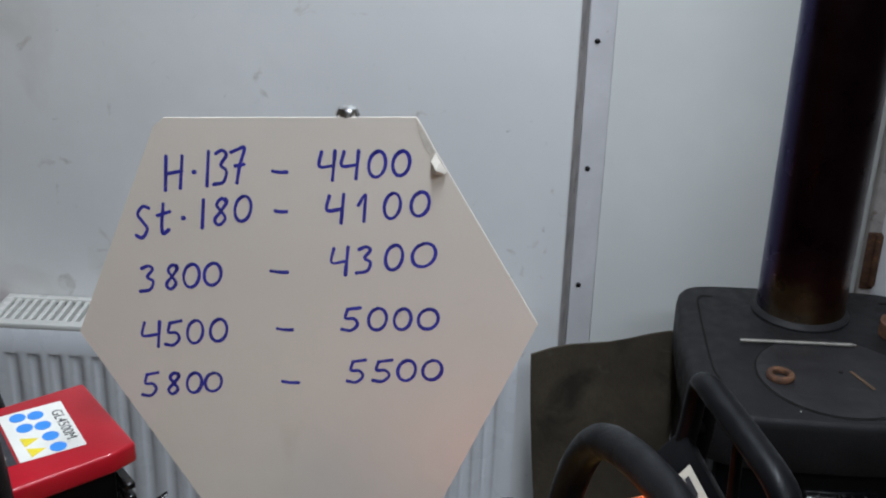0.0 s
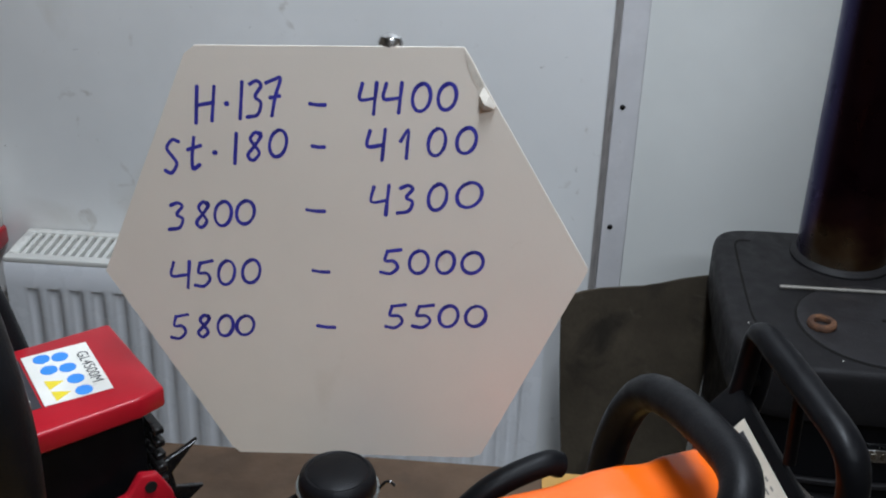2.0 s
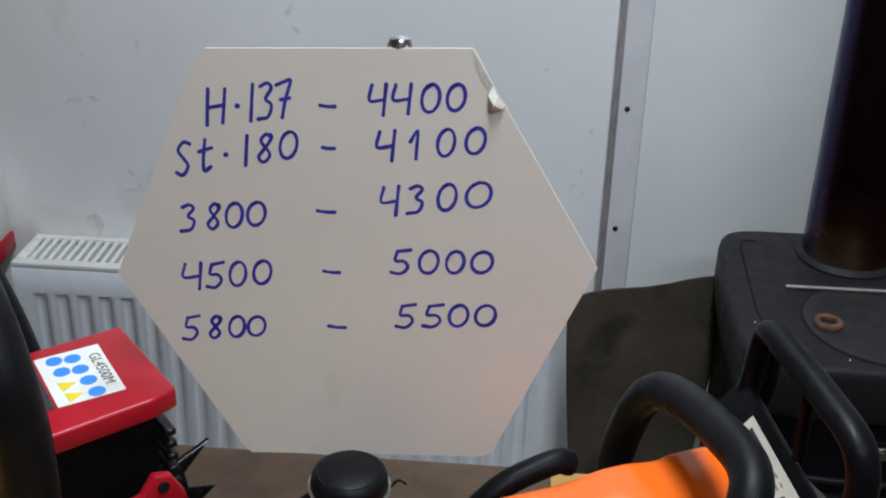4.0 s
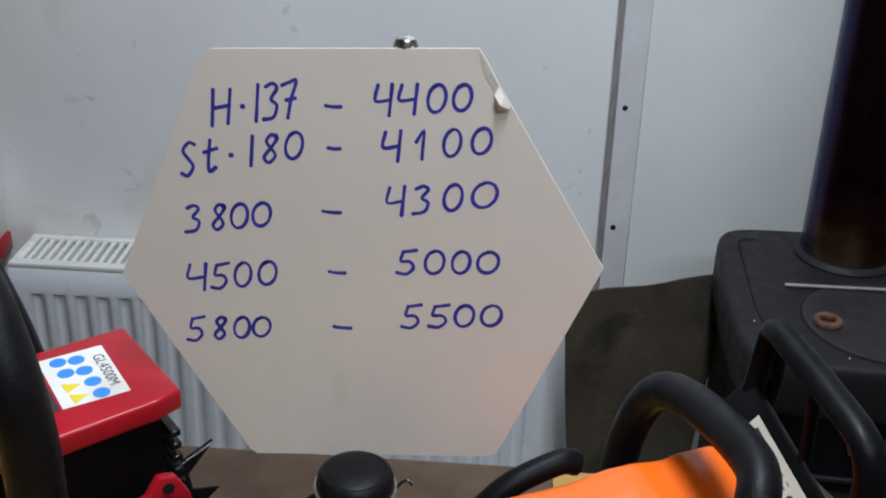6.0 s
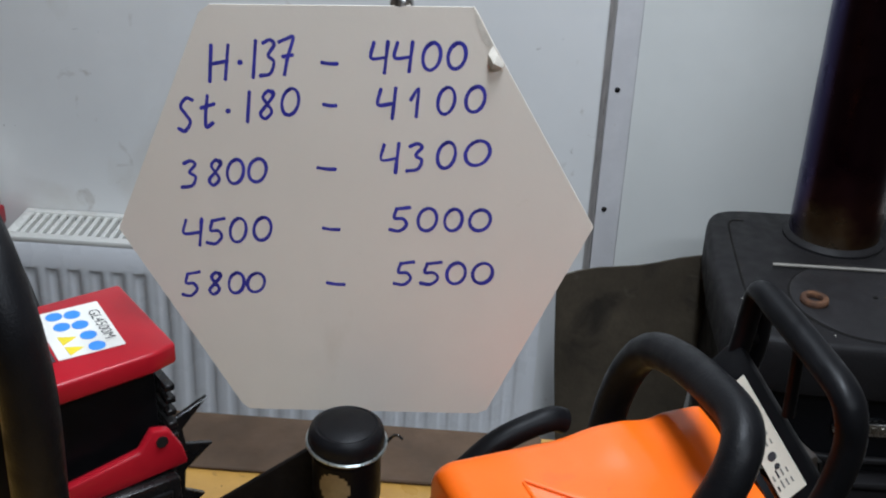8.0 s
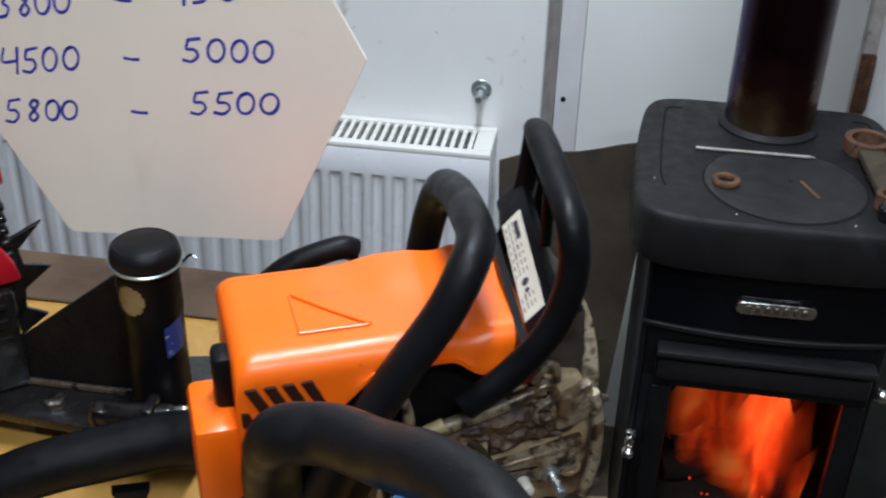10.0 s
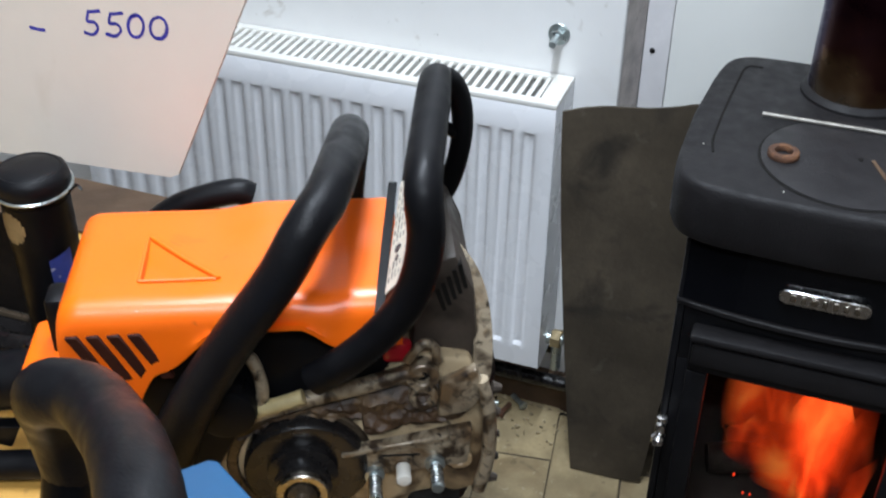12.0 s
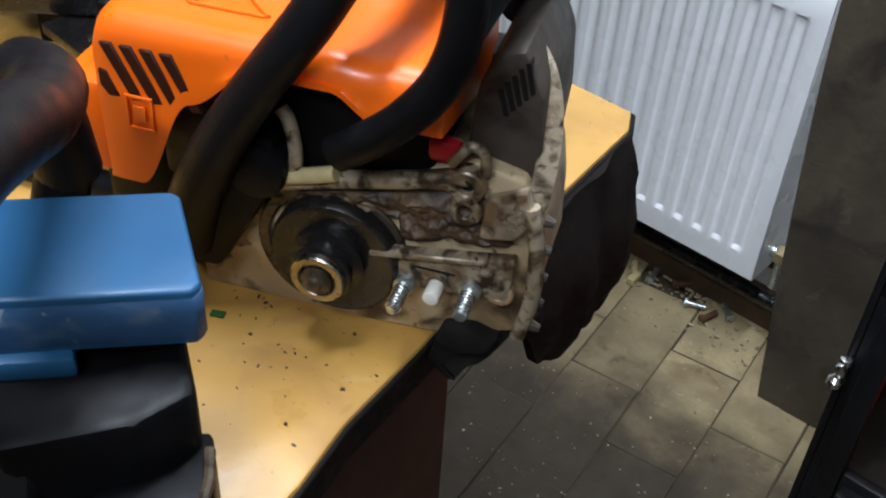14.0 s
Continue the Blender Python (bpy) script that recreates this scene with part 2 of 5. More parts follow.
WHITEPL = surf("white_plastic", (0.78, 0.75, 0.68), 0.4, 0, 0.05, 40.0, 0.03)
LABEL = surf("printed_label_white", (0.74, 0.72, 0.66), 0.4, 0, 0.06, 30.0, 0.02, 200.0, [((0.45, 0.42, 0.36), 0.08, 40.0)])
DUST = surf("pale_sawdust", (0.42, 0.34, 0.20), 0.8, 0, 0.4, 60.0, 0.2, 200.0, [((0.16, 0.11, 0.06), 0.4, 12.0)], island=0.8)
GREYPRINT = surf("grey_print", (0.20, 0.19, 0.17), 0.5, 0, 0.1, 40.0, 0.0)
GUARDLABEL = surf("yellowed_label", (0.56, 0.52, 0.43), 0.42, 0, 0.08, 30.0, 0.02, 200.0, [((0.36, 0.31, 0.24), 0.16, 60.0)])
PRINT = surf("black_print", (0.03, 0.03, 0.035), 0.5, 0, 0.1, 40.0, 0.0)
REDPLASTIC = surf("red_plastic", (0.40, 0.008, 0.018), 0.33, 0, 0.08, 12.0, 0.03, 400.0, [((0.30, 0.006, 0.014), 0.2, 20.0)], coat=0.1, rvar=0.05, spec=0.35)
BLUEPRINT = surf("blue_print", (0.04, 0.25, 0.70), 0.4, 0, 0.08, 40.0, 0.0)
YELLOWPRINT = surf("yellow_print", (0.80, 0.62, 0.03), 0.4, 0, 0.08, 40.0, 0.0)
BLUEPL = surf("blue_plastic", (0.016, 0.085, 0.19), 0.42, 0, 0.14, 9.0, 0.05, 300.0, [((0.006, 0.048, 0.16), 0.3, 9.0), ((0.03, 0.12, 0.29), 0.2, 16.0), ((0.14, 0.20, 0.30), 0.06, 70.0)], spec=0.4)
BLUEWORN = surf("scuffed_blue_plastic", (0.028, 0.085, 0.19), 0.40, 0, 0.2, 30.0, 0.2, 200.0, [((0.10, 0.15, 0.22), 0.4, 28.0), ((0.40, 0.43, 0.46), 0.26, 60.0)])
BRASS = surf("dull_brass", (0.30, 0.23, 0.12), 0.55, 0.4, 0.25, 60.0, 0.1, 200.0, [((0.10, 0.08, 0.05), 0.3, 60.0)])
BUCKETY = surf("yellow_bucket_plastic", (0.36, 0.26, 0.03), 0.45, 0, 0.15, 20.0, 0.06, 200.0, [((0.20, 0.14, 0.03), 0.2, 30.0)])
BAG = surf("black_bin_bag", (0.006, 0.006, 0.007), 0.24, 0, 0.3, 30.0, 0.5, 60.0, spec=0.35)
LOG = surf("charred_log", (0.010, 0.008, 0.006), 0.9, 0, 0.5, 40.0, 0.6, 120.0, spec=0.2)
SOOTY = surf("sooty_front_shroud", (0.060, 0.046, 0.036), 0.5, 0.1, 0.3, 30.0, 0.2, 160.0, [((0.017, 0.013, 0.010), 0.4, 30.0)])
GUNK = surf("oily_sawdust", (0.060, 0.033, 0.017), 0.5, 0, 0.45, 30.0, 0.6, 350.0, [((0.15, 0.095, 0.048), 0.34, 26.0), ((0.012, 0.007, 0.004), 0.42, 45.0)])
# Unseen walls and ceiling are kept dull so that less light bounces back.
BACKROOM = surf("unseen_wall_brown", (0.20, 0.17, 0.14), 0.7, 0, 0.2, 3.0, 0.1)
CEIL = surf("ceiling_paint", (0.60, 0.59, 0.57), 0.7, 0, 0.05, 3.0, 0.05)
DARKPILE = surf("dark_pile_brown", (0.020, 0.018, 0.016), 0.9, 0, 0.5, 20.0, 0.6, 60.0, [((0.06, 0.05, 0.04), 0.2, 25.0)], spec=0.2)
GREEN = surf("green_glass", (0.03, 0.10, 0.03), 0.15, 0, 0.2, 30.0, 0.03)
WORNRING = surf("worn_ring_steel", (0.36, 0.33, 0.28), 0.28, 1.0, 0.2, 60.0, 0.06, 300.0)
STEELROD = surf("dull_steel_rod", (0.30, 0.28, 0.25), 0.5, 0.6, 0.2, 60.0, 0.1)
BLUESTICK = surf("dark_blue_sticker", (0.03, 0.045, 0.20), 0.4, 0, 0.2, 60.0, 0.0, 200.0, [((0.40, 0.40, 0.45), 0.25, 120.0)])
YELLOWED = surf("yellowed_plastic_pipe", (0.50, 0.40, 0.20), 0.5, 0, 0.2, 60.0, 0.1, 200.0, [((0.20, 0.13, 0.06), 0.3, 80.0)])
DEBRIS = surf("chips_and_dust", (0.40, 0.32, 0.20), 0.85, 0, 0.5, 60.0, 0.2)
FLAME = flame_material("flame", 0.62)
FLAMEHOT = flame_material("hot_flame", 3.6)
EMBER = bpy.data.materials.new("ember")
EMBER.use_nodes = True
EMBER.node_tree.nodes["Principled BSDF"].inputs["Base Color"].default_value = (0.06, 0.008, 0.004, 1)
EMBER.node_tree.nodes["Principled BSDF"].inputs["Roughness"].default_value = 0.9
EMBER.node_tree.nodes["Principled BSDF"].inputs["Emission Color"].default_value = (1.0, 0.05, 0.008, 1)
EMBER.node_tree.nodes["Principled BSDF"].inputs["Emission Strength"].default_value = 0.7
GLASS = glass_material("stove_glass")
TUBE = bpy.data.materials.new("lit_tube")
TUBE.use_nodes = True
TUBE.node_tree.nodes["Principled BSDF"].inputs["Emission Color"].default_value = (1, 0.97, 0.9, 1)
TUBE.node_tree.nodes["Principled BSDF"].inputs["Emission Strength"].default_value = 3.0


# ---------- mesh helpers ----------
def mesh_of(name, bm, material, smooth=40):
    bmesh.ops.recalc_face_normals(bm, faces=bm.faces)
    me = bpy.data.meshes.new(name)
    if smooth:
        lim = radians(smooth)
        for f in bm.faces:
            f.smooth = True
        for e in bm.edges:
            if len(e.link_faces) == 2 and e.calc_face_angle(3.0) > lim:
                e.smooth = False
    bm.to_mesh(me)
    bm.free()
    me.materials.append(material)
    return me


def part(name, bm, material, parent, label="", smooth=40):
    ob = new(name, mesh_of(name, bm, material, smooth))
    ob.parent = parent
    if label:
        tagged(ob, label)
    return ob


def solo(name, bm, material, label, category, m=None, kind="", group="", smooth=40):
    ob = new(name, mesh_of(name, bm, material, smooth))
    if m is not None:
        ob.matrix_world = m
    return tagged(ob, label, category, group, kind)


def thing(name, label, category, m, group="", kind=""):
    ob = new(name)
    ob.empty_display_size = 0.05
    ob.matrix_world = m
    return tagged(ob, label, category, group, kind)


def join(*bms):
    out = bms[0]
    for b in bms[1:]:
        me = bpy.data.meshes.new("tmp")
        b.to_mesh(me)
        b.free()
        out.from_mesh(me)
        bpy.data.meshes.remove(me)
    return out


def box(x0, x1, y0, y1, z0, z1, bevel=0.0, seg=2, m=None):
    bm = bmesh.new()
    bmesh.ops.create_cube(bm, size=1.0, matrix=Matrix.Translation(((x0 + x1) / 2, (y0 + y1) / 2, (z0 + z1) / 2)) @ Matrix.Diagonal((x1 - x0, y1 - y0, z1 - z0, 1)))
    if bevel:
        bmesh.ops.bevel(bm, geom=bm.edges[:], offset=bevel, segments=seg, profile=0.5, affect="EDGES")
    if m is not None:
        bmesh.ops.transform(bm, matrix=m, verts=bm.verts)
    return bm


def prism(poly, d0, d1, axis="y", bevel=0.0, seg=2, m=None):
    """A polygon extruded from d0 to d1. axis y: the polygon is (x, z); axis z: (x, y); axis x: (y, z)."""
    bm = bmesh.new()
    place = {"y": lambda a, b, d: (a, d, b), "z": lambda a, b, d: (a, b, d), "x": lambda a, b, d: (d, a, b)}[axis]
    lo = [bm.verts.new(place(a, b, d0)) for a, b in poly]
    hi = [bm.verts.new(place(a, b, d1)) for a, b in poly]
    bm.faces.new(lo)
    bm.faces.new(hi[::-1])
    for i in range(len(poly)):
        j = (i + 1) % len(poly)
        bm.faces.new((lo[i], hi[i], hi[j], lo[j]))
    bmesh.ops.recalc_face_normals(bm, faces=bm.faces)
    if bevel:
        bmesh.ops.bevel(bm, geom=bm.edges[:], offset=bevel, segments=seg, profile=0.5, affect="EDGES")
    if m is not None:
        bmesh.ops.transform(bm, matrix=m, verts=bm.verts)
    return bm


def cyl(a, b, r0, r1=None, seg=24, bevel=0.0):
    """A closed cylinder or cone from point a to point b."""
    r1 = r0 if r1 is None else r1
    a, b = Vector(a), Vector(b)
    bm = bmesh.new()
    q = (b - a).to_track_quat("Z", "Y").to_matrix().to_4x4()
    bmesh.ops.create_cone(bm, cap_ends=True, segments=seg, radius1=r0, radius2=r1, depth=(b - a).length, matrix=Matrix.Translation((a + b) / 2) @ q)
    if bevel:
        rims = [e for e in bm.edges if any(len(f.verts) > 4 for f in e.link_faces)]
        bmesh.ops.bevel(bm, geom=rims, offset=bevel, segments=2, profile=0.5, affect="EDGES")
    return bm


def lathe(profile, seg=32, m=None):
    """A turned body from (radius, height) pairs."""
    bm = bmesh.new()
    rings = []
    for r, z in profile:
        rings.append([bm.verts.new((r * math.cos(2 * math.pi * i / seg), r * math.sin(2 * math.pi * i / seg), z)) for i in range(seg)])
    for a, b in zip(rings, rings[1:]):
        for i in range(seg):
            j = (i + 1) % seg
            bm.faces.new((a[i], a[j], b[j], b[i]))
    bm.faces.new(rings[0][::-1])
    bm.faces.new(rings[-1])
    if m is not None:
        bmesh.ops.transform(bm, matrix=m, verts=bm.verts)
    return bm


def glide(points, steps=8):
    """A smooth line through the points (Catmull-Rom)."""
    p = [Vector(q) for q in points]
    p = [2 * p[0] - p[1], *p, 2 * p[-1] - p[-2]]
    out = []
    for i in range(1, len(p) - 2):
        for k in range(steps):
            t = k / steps
            a, b, c, d = p[i - 1], p[i], p[i + 1], p[i + 2]
            out.append(0.5 * (2 * b + (c - a) * t + (2 * a - 5 * b + 4 * c - d) * t * t + (3 * b - a - 3 * c + d) * t ** 3))
    out.append(p[-2])
    return out


def tube(points, radius, seg=16, steps=8, flat=1.0, side=None):
    """A round bar along the points; flat squeezes it along the direction side."""
    line = glide(points, steps)
    bm = bmesh.new()
    rings, up = [], None
    for i, c in enumerate(line):
        d = (line[min(i + 1, len(line) - 1)] - line[max(i - 1, 0)]).normalized()
        if up is None:
            up = Vector(side) if side else (Vector((0, 0, 1)) if abs(d.z) < 0.9 else Vector((1, 0, 0)))
        s = d.cross(up).normalized()
        up = s.cross(d).normalized()
        f = i / (len(line) - 1)
        r = radius(f) if callable(radius) else radius
        rings.append([bm.verts.new(c + (s * math.cos(t) + up * flat * math.sin(t)) * r) for t in (2 * math.pi * k / seg for k in range(seg))])
    for a, b in zip(rings, rings[1:]):
        for k in range(seg):
            j = (k + 1) % seg
            bm.faces.new((a[k], a[j], b[j], b[k]))
    bm.faces.new(rings[0][::-1])
    bm.faces.new(rings[-1])
    return bm


def ribbon(points, width, lift, steps=6):
    """A pen stroke in the x-z plane, just in front of it, with round ends."""
    line = glide([(x, 0, z) for x, z in points], steps) if len(points) > 2 else [Vector((x, 0, z)) for x, z in points]
    bm = bmesh.new()
    left, right = [], []
    for i, c in enumerate(line):
        d = (line[min(i + 1, len(line) - 1)] - line[max(i - 1, 0)]).normalized()
        s = Vector((-d.z, 0, d.x)) * width / 2 * (0.85 + 0.3 * noise.noise((c.x * 90, c.z * 90, 3.0)))
        left.append(bm.verts.new((c.x + s.x, -lift, c.z + s.z)))
        right.append(bm.verts.new((c.x - s.x, -lift, c.z - s.z)))
    for i in range(len(line) - 1):
        bm.faces.new((left[i], left[i + 1], right[i + 1], right[i]))
    for i, k in ((0, 1), (-1, -2)):
        c = line[i]
        e = (line[i] - line[k]).normalized()
        n0 = Vector((-e.z, 0, e.x)) * width / 2
        fan = [bm.verts.new((c.x + n0.x * math.cos(a) + e.x * width / 2 * math.sin(a), -lift, c.z + n0.z * math.cos(a) + e.z * width / 2 * math.sin(a))) for a in (math.pi * q / 6 for q in range(7))]
        bm.faces.new(fan)
    return bm


def sheet(rows, thick):
    """A thin bent sheet through a grid of points (rows of equal length), given thickness."""
    bm = bmesh.new()
    g = [[bm.verts.new(p) for p in row] for row in rows]
    for a, b in zip(g, g[1:]):
        for i in range(len(a) - 1):
            bm.faces.new((a[i], a[i + 1], b[i + 1], b[i]))
    bmesh.ops.recalc_face_normals(bm, faces=bm.faces)
    bmesh.ops.solidify(bm, geom=bm.faces[:], thickness=thick)
    return bm


def step(a, b, x):
    t = min(1.0, max(0.0, (x - a) / (b - a)))
    return t * t * (3 - 2 * t)


# ---------- the room ----------
solo("ground_slab", box(-1.9, 2.1, -1.6, 2.1, -0.12, -0.012), JOINT, "dirt-filled bedding under the floor pavers", "ground", kind="structure", smooth=0)
solo("wall_west", box(-1.9, -1.8, -1.6, 1.832, -0.012, 2.45), BACKROOM, "unseen dull brown wall, added to close the room and cut bounce", "wall", kind="structure", smooth=0)
solo("wall_east", box(2.0, 2.1, -1.6, 1.832, -0.012, 2.45), BACKROOM, "unseen dull brown wall, added to close the room and cut bounce", "wall", kind="structure", smooth=0)
solo("wall_south", box(-1.8, 2.0, -1.6, -1.5, -0.012, 2.45), BACKROOM, "unseen dull brown wall, added to close the room and cut bounce", "wall", kind="structure", smooth=0)
solo("ceiling", box(-1.9, 2.1, -1.6, 2.1, 2.45, 2.55), CEIL, "unseen greyed ceiling, added to close the room", "ceiling", kind="structure", smooth=0)
solo("wall_north_panel", box(-1.9, 0.236, 1.832, 2.1, -0.012, 2.45, 0.002, 1), WALL, "smudged white wall panel behind the radiator", "wall", kind="structure", smooth=0)
solo("wall_north_panel", box(0.80, 2.1, 1.832, 2.1, -0.012, 2.45, 0.002, 1), WALL, "white wall panel with grime near the radiator", "wall", kind="structure", smooth=0)
solo("wall_north_recess", box(0.236, 0.80, 1.915, 2.1, -0.012, 2.45), DOOR, "plain cream panel behind the stove pipe", "wall", kind="structure", smooth=0)
solo("trim_gap", prism([(0.2365, 1.838), (0.2530, 1.908), (0.2530, 1.9145), (0.2365, 1.9145)], -0.012, 2.45, "z", 0.001, 1), GRIME, "grimy chipped edge beside the metal strip", "trim", kind="structure", smooth=0)
solo("trim_gap", box(0.727, 0.748, 1.895, 1.915, -0.012, 2.45, 0.002, 1), GRIME, "grimy chipped edge beside the metal strip", "trim", kind="structure", smooth=0)
for x0, x1 in ((0.2535, 0.2950), (0.748, 0.797)):
    t = thing("trim_strip", "white painted metal cover strip fixed with small screws", "trim", pose(x0, 1.915, 0), kind="structure")
    part("strip", box(0, x1 - x0, -0.005, 0, -0.012, 2.45, 0.0015, 1), STRIP, t)
    for k in range(9):
        z = 0.262 + 0.2085 * k
        part("screw", lathe([(0.0045, 0), (0.0045, 0.001), (0.0025, 0.0025)], 10, pose(0.0145, -0.005, z, 90)), OILBLK, t, "small dark screw head")
hinge = thing("hinge", "rusty brown narrow door hinge on the strip", "hinge", pose(0.737, 1.893, 0.755))
part("leaf", box(-0.011, 0.011, -0.004, 0.002, -0.05, 0.05, 0.002), RUST, hinge)
part("knuckle", cyl((0.006, -0.006, -0.042), (0.006, -0.006, 0.048), 0.006, seg=12, bevel=0.001), RUST, hinge)


def wall_bolt(x, z):
    b = thing("wall_bolt", "zinc-plated hex bolt with a wide washer in the wall", "bolt", pose(x, 1.832, z), group="wall bolts")
    part("washer", lathe([(0.017, 0), (0.017, 0.002), (0.016, 0.003)], 24, pose(0, 0, 0, 90)), ZINC, b)
    part("shank", cyl((0, -0.003, 0), (0, -0.040, -0.002), 0.0055, seg=14), ZINC, b)
    part("nut", cyl((0, -0.003, 0), (0, -0.013, 0), 0.0105, seg=6, bevel=0.001), ZINC, b)


wall_bolt(0.1375, 0.717)
wall_bolt(0.846, 0.716)


def tube_lamp(x, y, turn=0):
    f = thing("ceiling_lamp", "unseen long white twin-tube ceiling lamp, lit", "lamp", pose(x, y, 2.45, 0, 0, turn), group="ceiling lamps")
    part("housing", box(-0.62, 0.62, -0.06, 0.06, -0.05, 0, 0.006), STRIP, f)
    for dy in (-0.03, 0.03):
        part("tube", cyl((-0.58, dy, -0.065), (0.58, dy, -0.065), 0.012, seg=12), TUBE, f)


tube_lamp(0.20, 0.90, 90)
# This fixture is added only to go with the fill light.
tube_lamp(0.70, -0.40)


# ---------- radiators ----------
def radiator(x0, x1, y_front, z0, slats):
    w, h, d = x1 - x0, 0.50, 0.108
    r = thing("radiator", "white enamelled steel panel radiator with a slotted top", "radiator", pose(x0, y_front, z0), group="radiators")
    pitch, n = 0.0352, int((w - 0.03) / 0.0352)
    margin = (w - n * pitch) / 2
    xs = [0.0, margin * 0.5]
    for k in range(n):
        a = margin + k * pitch
        xs += [a + 0.0035 + 0.0282 * q / 6 for q in range(7)]
    xs += [w - margin * 0.5, w]
    zs = [0.0, 0.006, 0.036, 0.046, 0.052, 0.445, 0.451, 0.456, 0.488, h]
    bm = bmesh.new()
    grid = []
    for z in zs:
        row = []
        for i, x in enumerate(xs):
            inner = 2 <= i < len(xs) - 2
            deep = inner and 0.05 < z < 0.447
            y = (0.0, 0.0030, 0.0056, 0.0064, 0.0056, 0.0030, 0.0)[(i - 2) % 7] if deep else 0.0
            if z in (0.0, h):
                y = 0.006
            row.append(bm.verts.new((x, y, z)))
        grid.append(row)
    for a, b in zip(grid, grid[1:]):
        for i in range(len(a) - 1):
            bm.faces.new((a[i], a[i + 1], b[i + 1], b[i]))
    part("front_panel", bm, RAD, r, smooth=32)
    part("side_cover", box(w - 0.003, w, 0.006, d, 0.0, h - 0.004, 0.001, 1), RAD, r)
    part("side_cover", box(0, 0.003, 0.006, d, 0.0, h - 0.004, 0.001, 1), RAD, r)
    part("back_panel", box(0.005, w - 0.005, d - 0.012, d - 0.004, 0.02, h - 0.03, 0.002, 1), RAD, r)
    # Near-black block puts the shade between the radiator panels into its colour.
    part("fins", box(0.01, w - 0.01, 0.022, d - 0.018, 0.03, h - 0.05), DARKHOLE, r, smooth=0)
    part("grille_rim", join(box(0, w, 0.002, 0.020, h - 0.006, h + 0.003, 0.002), box(0, w, d - 0.014, d, h - 0.006, h + 0.003, 0.002), box(0, 0.016, 0.0203, d - 0.0143, h - 0.006, h + 0.003, 0.002), box(w - 0.030, w, 0.0203, d - 0.0143, h - 0.006, h + 0.003, 0.002)), GRILL, r)
    me = mesh_of("slat", box(-0.0036, 0.0036, 0.0205, d - 0.0145, h - 0.012, h + 0.001, 0.0008, 1, Matrix.Identity(4)), GRILL)
    for k in range(slats):
        s = new("slat", me)
        s.parent = r
        s.matrix_basis = pose(0.024 + (w - 0.060) * k / (slats - 1), 0, 0, 0, 0, 0)
    part("valve_body", join(cyl((w - 0.03, 0.055, 0.035), (w + 0.03, 0.055, 0.035), 0.011, seg=14, bevel=0.001), cyl((w + 0.018, 0.055, 0.036), (w + 0.018, 0.055, -0.030), 0.009, seg=12)), ZINC, r, "dull metal valve")
    part("valve_nut", cyl((w + 0.008, 0.055, 0.035), (w + 0.026, 0.055, 0.035), 0.017, seg=6, bevel=0.002), BRASS, r, "worn brass nut")
    return r


radiator(-0.685, 0.168, 1.722, 0.150, 56)
radiator(0.868, 1.72, 1.722, 0.158, 56)
pipes = thing("heating_pipe", "dark painted heating pipe along the floor by the wall", "pipe", pose(0, 1.788, 0.078), kind="structure")
part("pipe_run", cyl((-1.79, 0, 0), (0.40, 0, 0), 0.013, seg=14), OILBLK, pipes)
part("pipe_run", cyl((-1.79, 0.03, 0.052), (0.17, 0.03, 0.052), 0.011, seg=14), OILBLK, pipes)
solo("baseboard", box(-1.8, 0.236, 1.812, 1.832, -0.010, 0.07, 0.003, 1), BROWN, "dirty dark wooden skirting board", "baseboard", kind="structure")

box_l = thing("wall_box", "red and white plastic box beside the radiator", "box", pose(-0.774, 1.757, 0.655))
part("body", box(-0.05, 0.05, -0.05, 0.07, 0.0, 0.14, 0.008), LABEL, box_l)
part("lid", box(-0.053, 0.053, -0.053, 0.07, -0.03, 0.004, 0.006), REDPLASTIC, box_l, "red plastic base")


# ---------- heat shields ----------
def shield_left():
    rows = []
    for j in range(13):
        t = j / 12
        row = []
        for i in range(9):
            s = i / 8
            xl = 0.186 + 0.066 * t ** 1.4
            xr = 0.425 - 0.055 * t
            top = 0.667 + 0.040 * s + 0.004 * math.sin(9 * s)
            z = top * (1 - t) + 0.0 * t + (0.010 * math.sin(5 * s) * t * (1 - t))
            y = 1.684 - 0.020 * t + 0.012 * math.sin(3 * s + 2 * t) * (1 - 0.5 * t) + 0.02 * s
            row.append((xl + (xr - xl) * s, y, max(z, 0.002)))
        rows.append(row)
    return sheet(rows, 0.004)


solo("heat_shield", shield_left(), SHEET, "dark brown fibre sheet leaning between radiator and stove", "heat shield")


def shield_right():
    rows = []
    for j in range(31):
        t = j / 30
        row = []
        for i in range(19):
            s = i / 18
            xr = 0.972 - 0.050 * step(0.0, 0.26, t) - 0.020 * t + 0.005 * noise.noise((t * 34, 2, 0)) + 0.004 * noise.noise((t * 80, 5, 0))
            x = 0.755 + (xr - 0.755) * s
            top = 0.704 - 0.050 * s ** 1.1 + 0.003 * noise.noise((s * 9, 7, 0))
            z = top * (1 - t)
            curl = step(0.55, 1.0, s) * (1 - step(0.05, 0.4, t))
            y = 1.696 - 0.016 * s + 0.014 * math.sin(2.6 * s + 0.8) * (1 - t) - 0.035 * t - 0.028 * curl
            row.append((x, y, max(z, 0.002)))
        rows.append(row)
    return sheet(rows, 0.005)


solo("heat_shield", shield_right(), SHEET2, "grey-green rubber sheet with a ragged corner leaning beside the stove", "heat shield")


# ---------- stove ----------
stove = thing("stove", "small black cast-iron wood stove, burning, on the floor", "stove", pose(0.567, 1.54, 0))


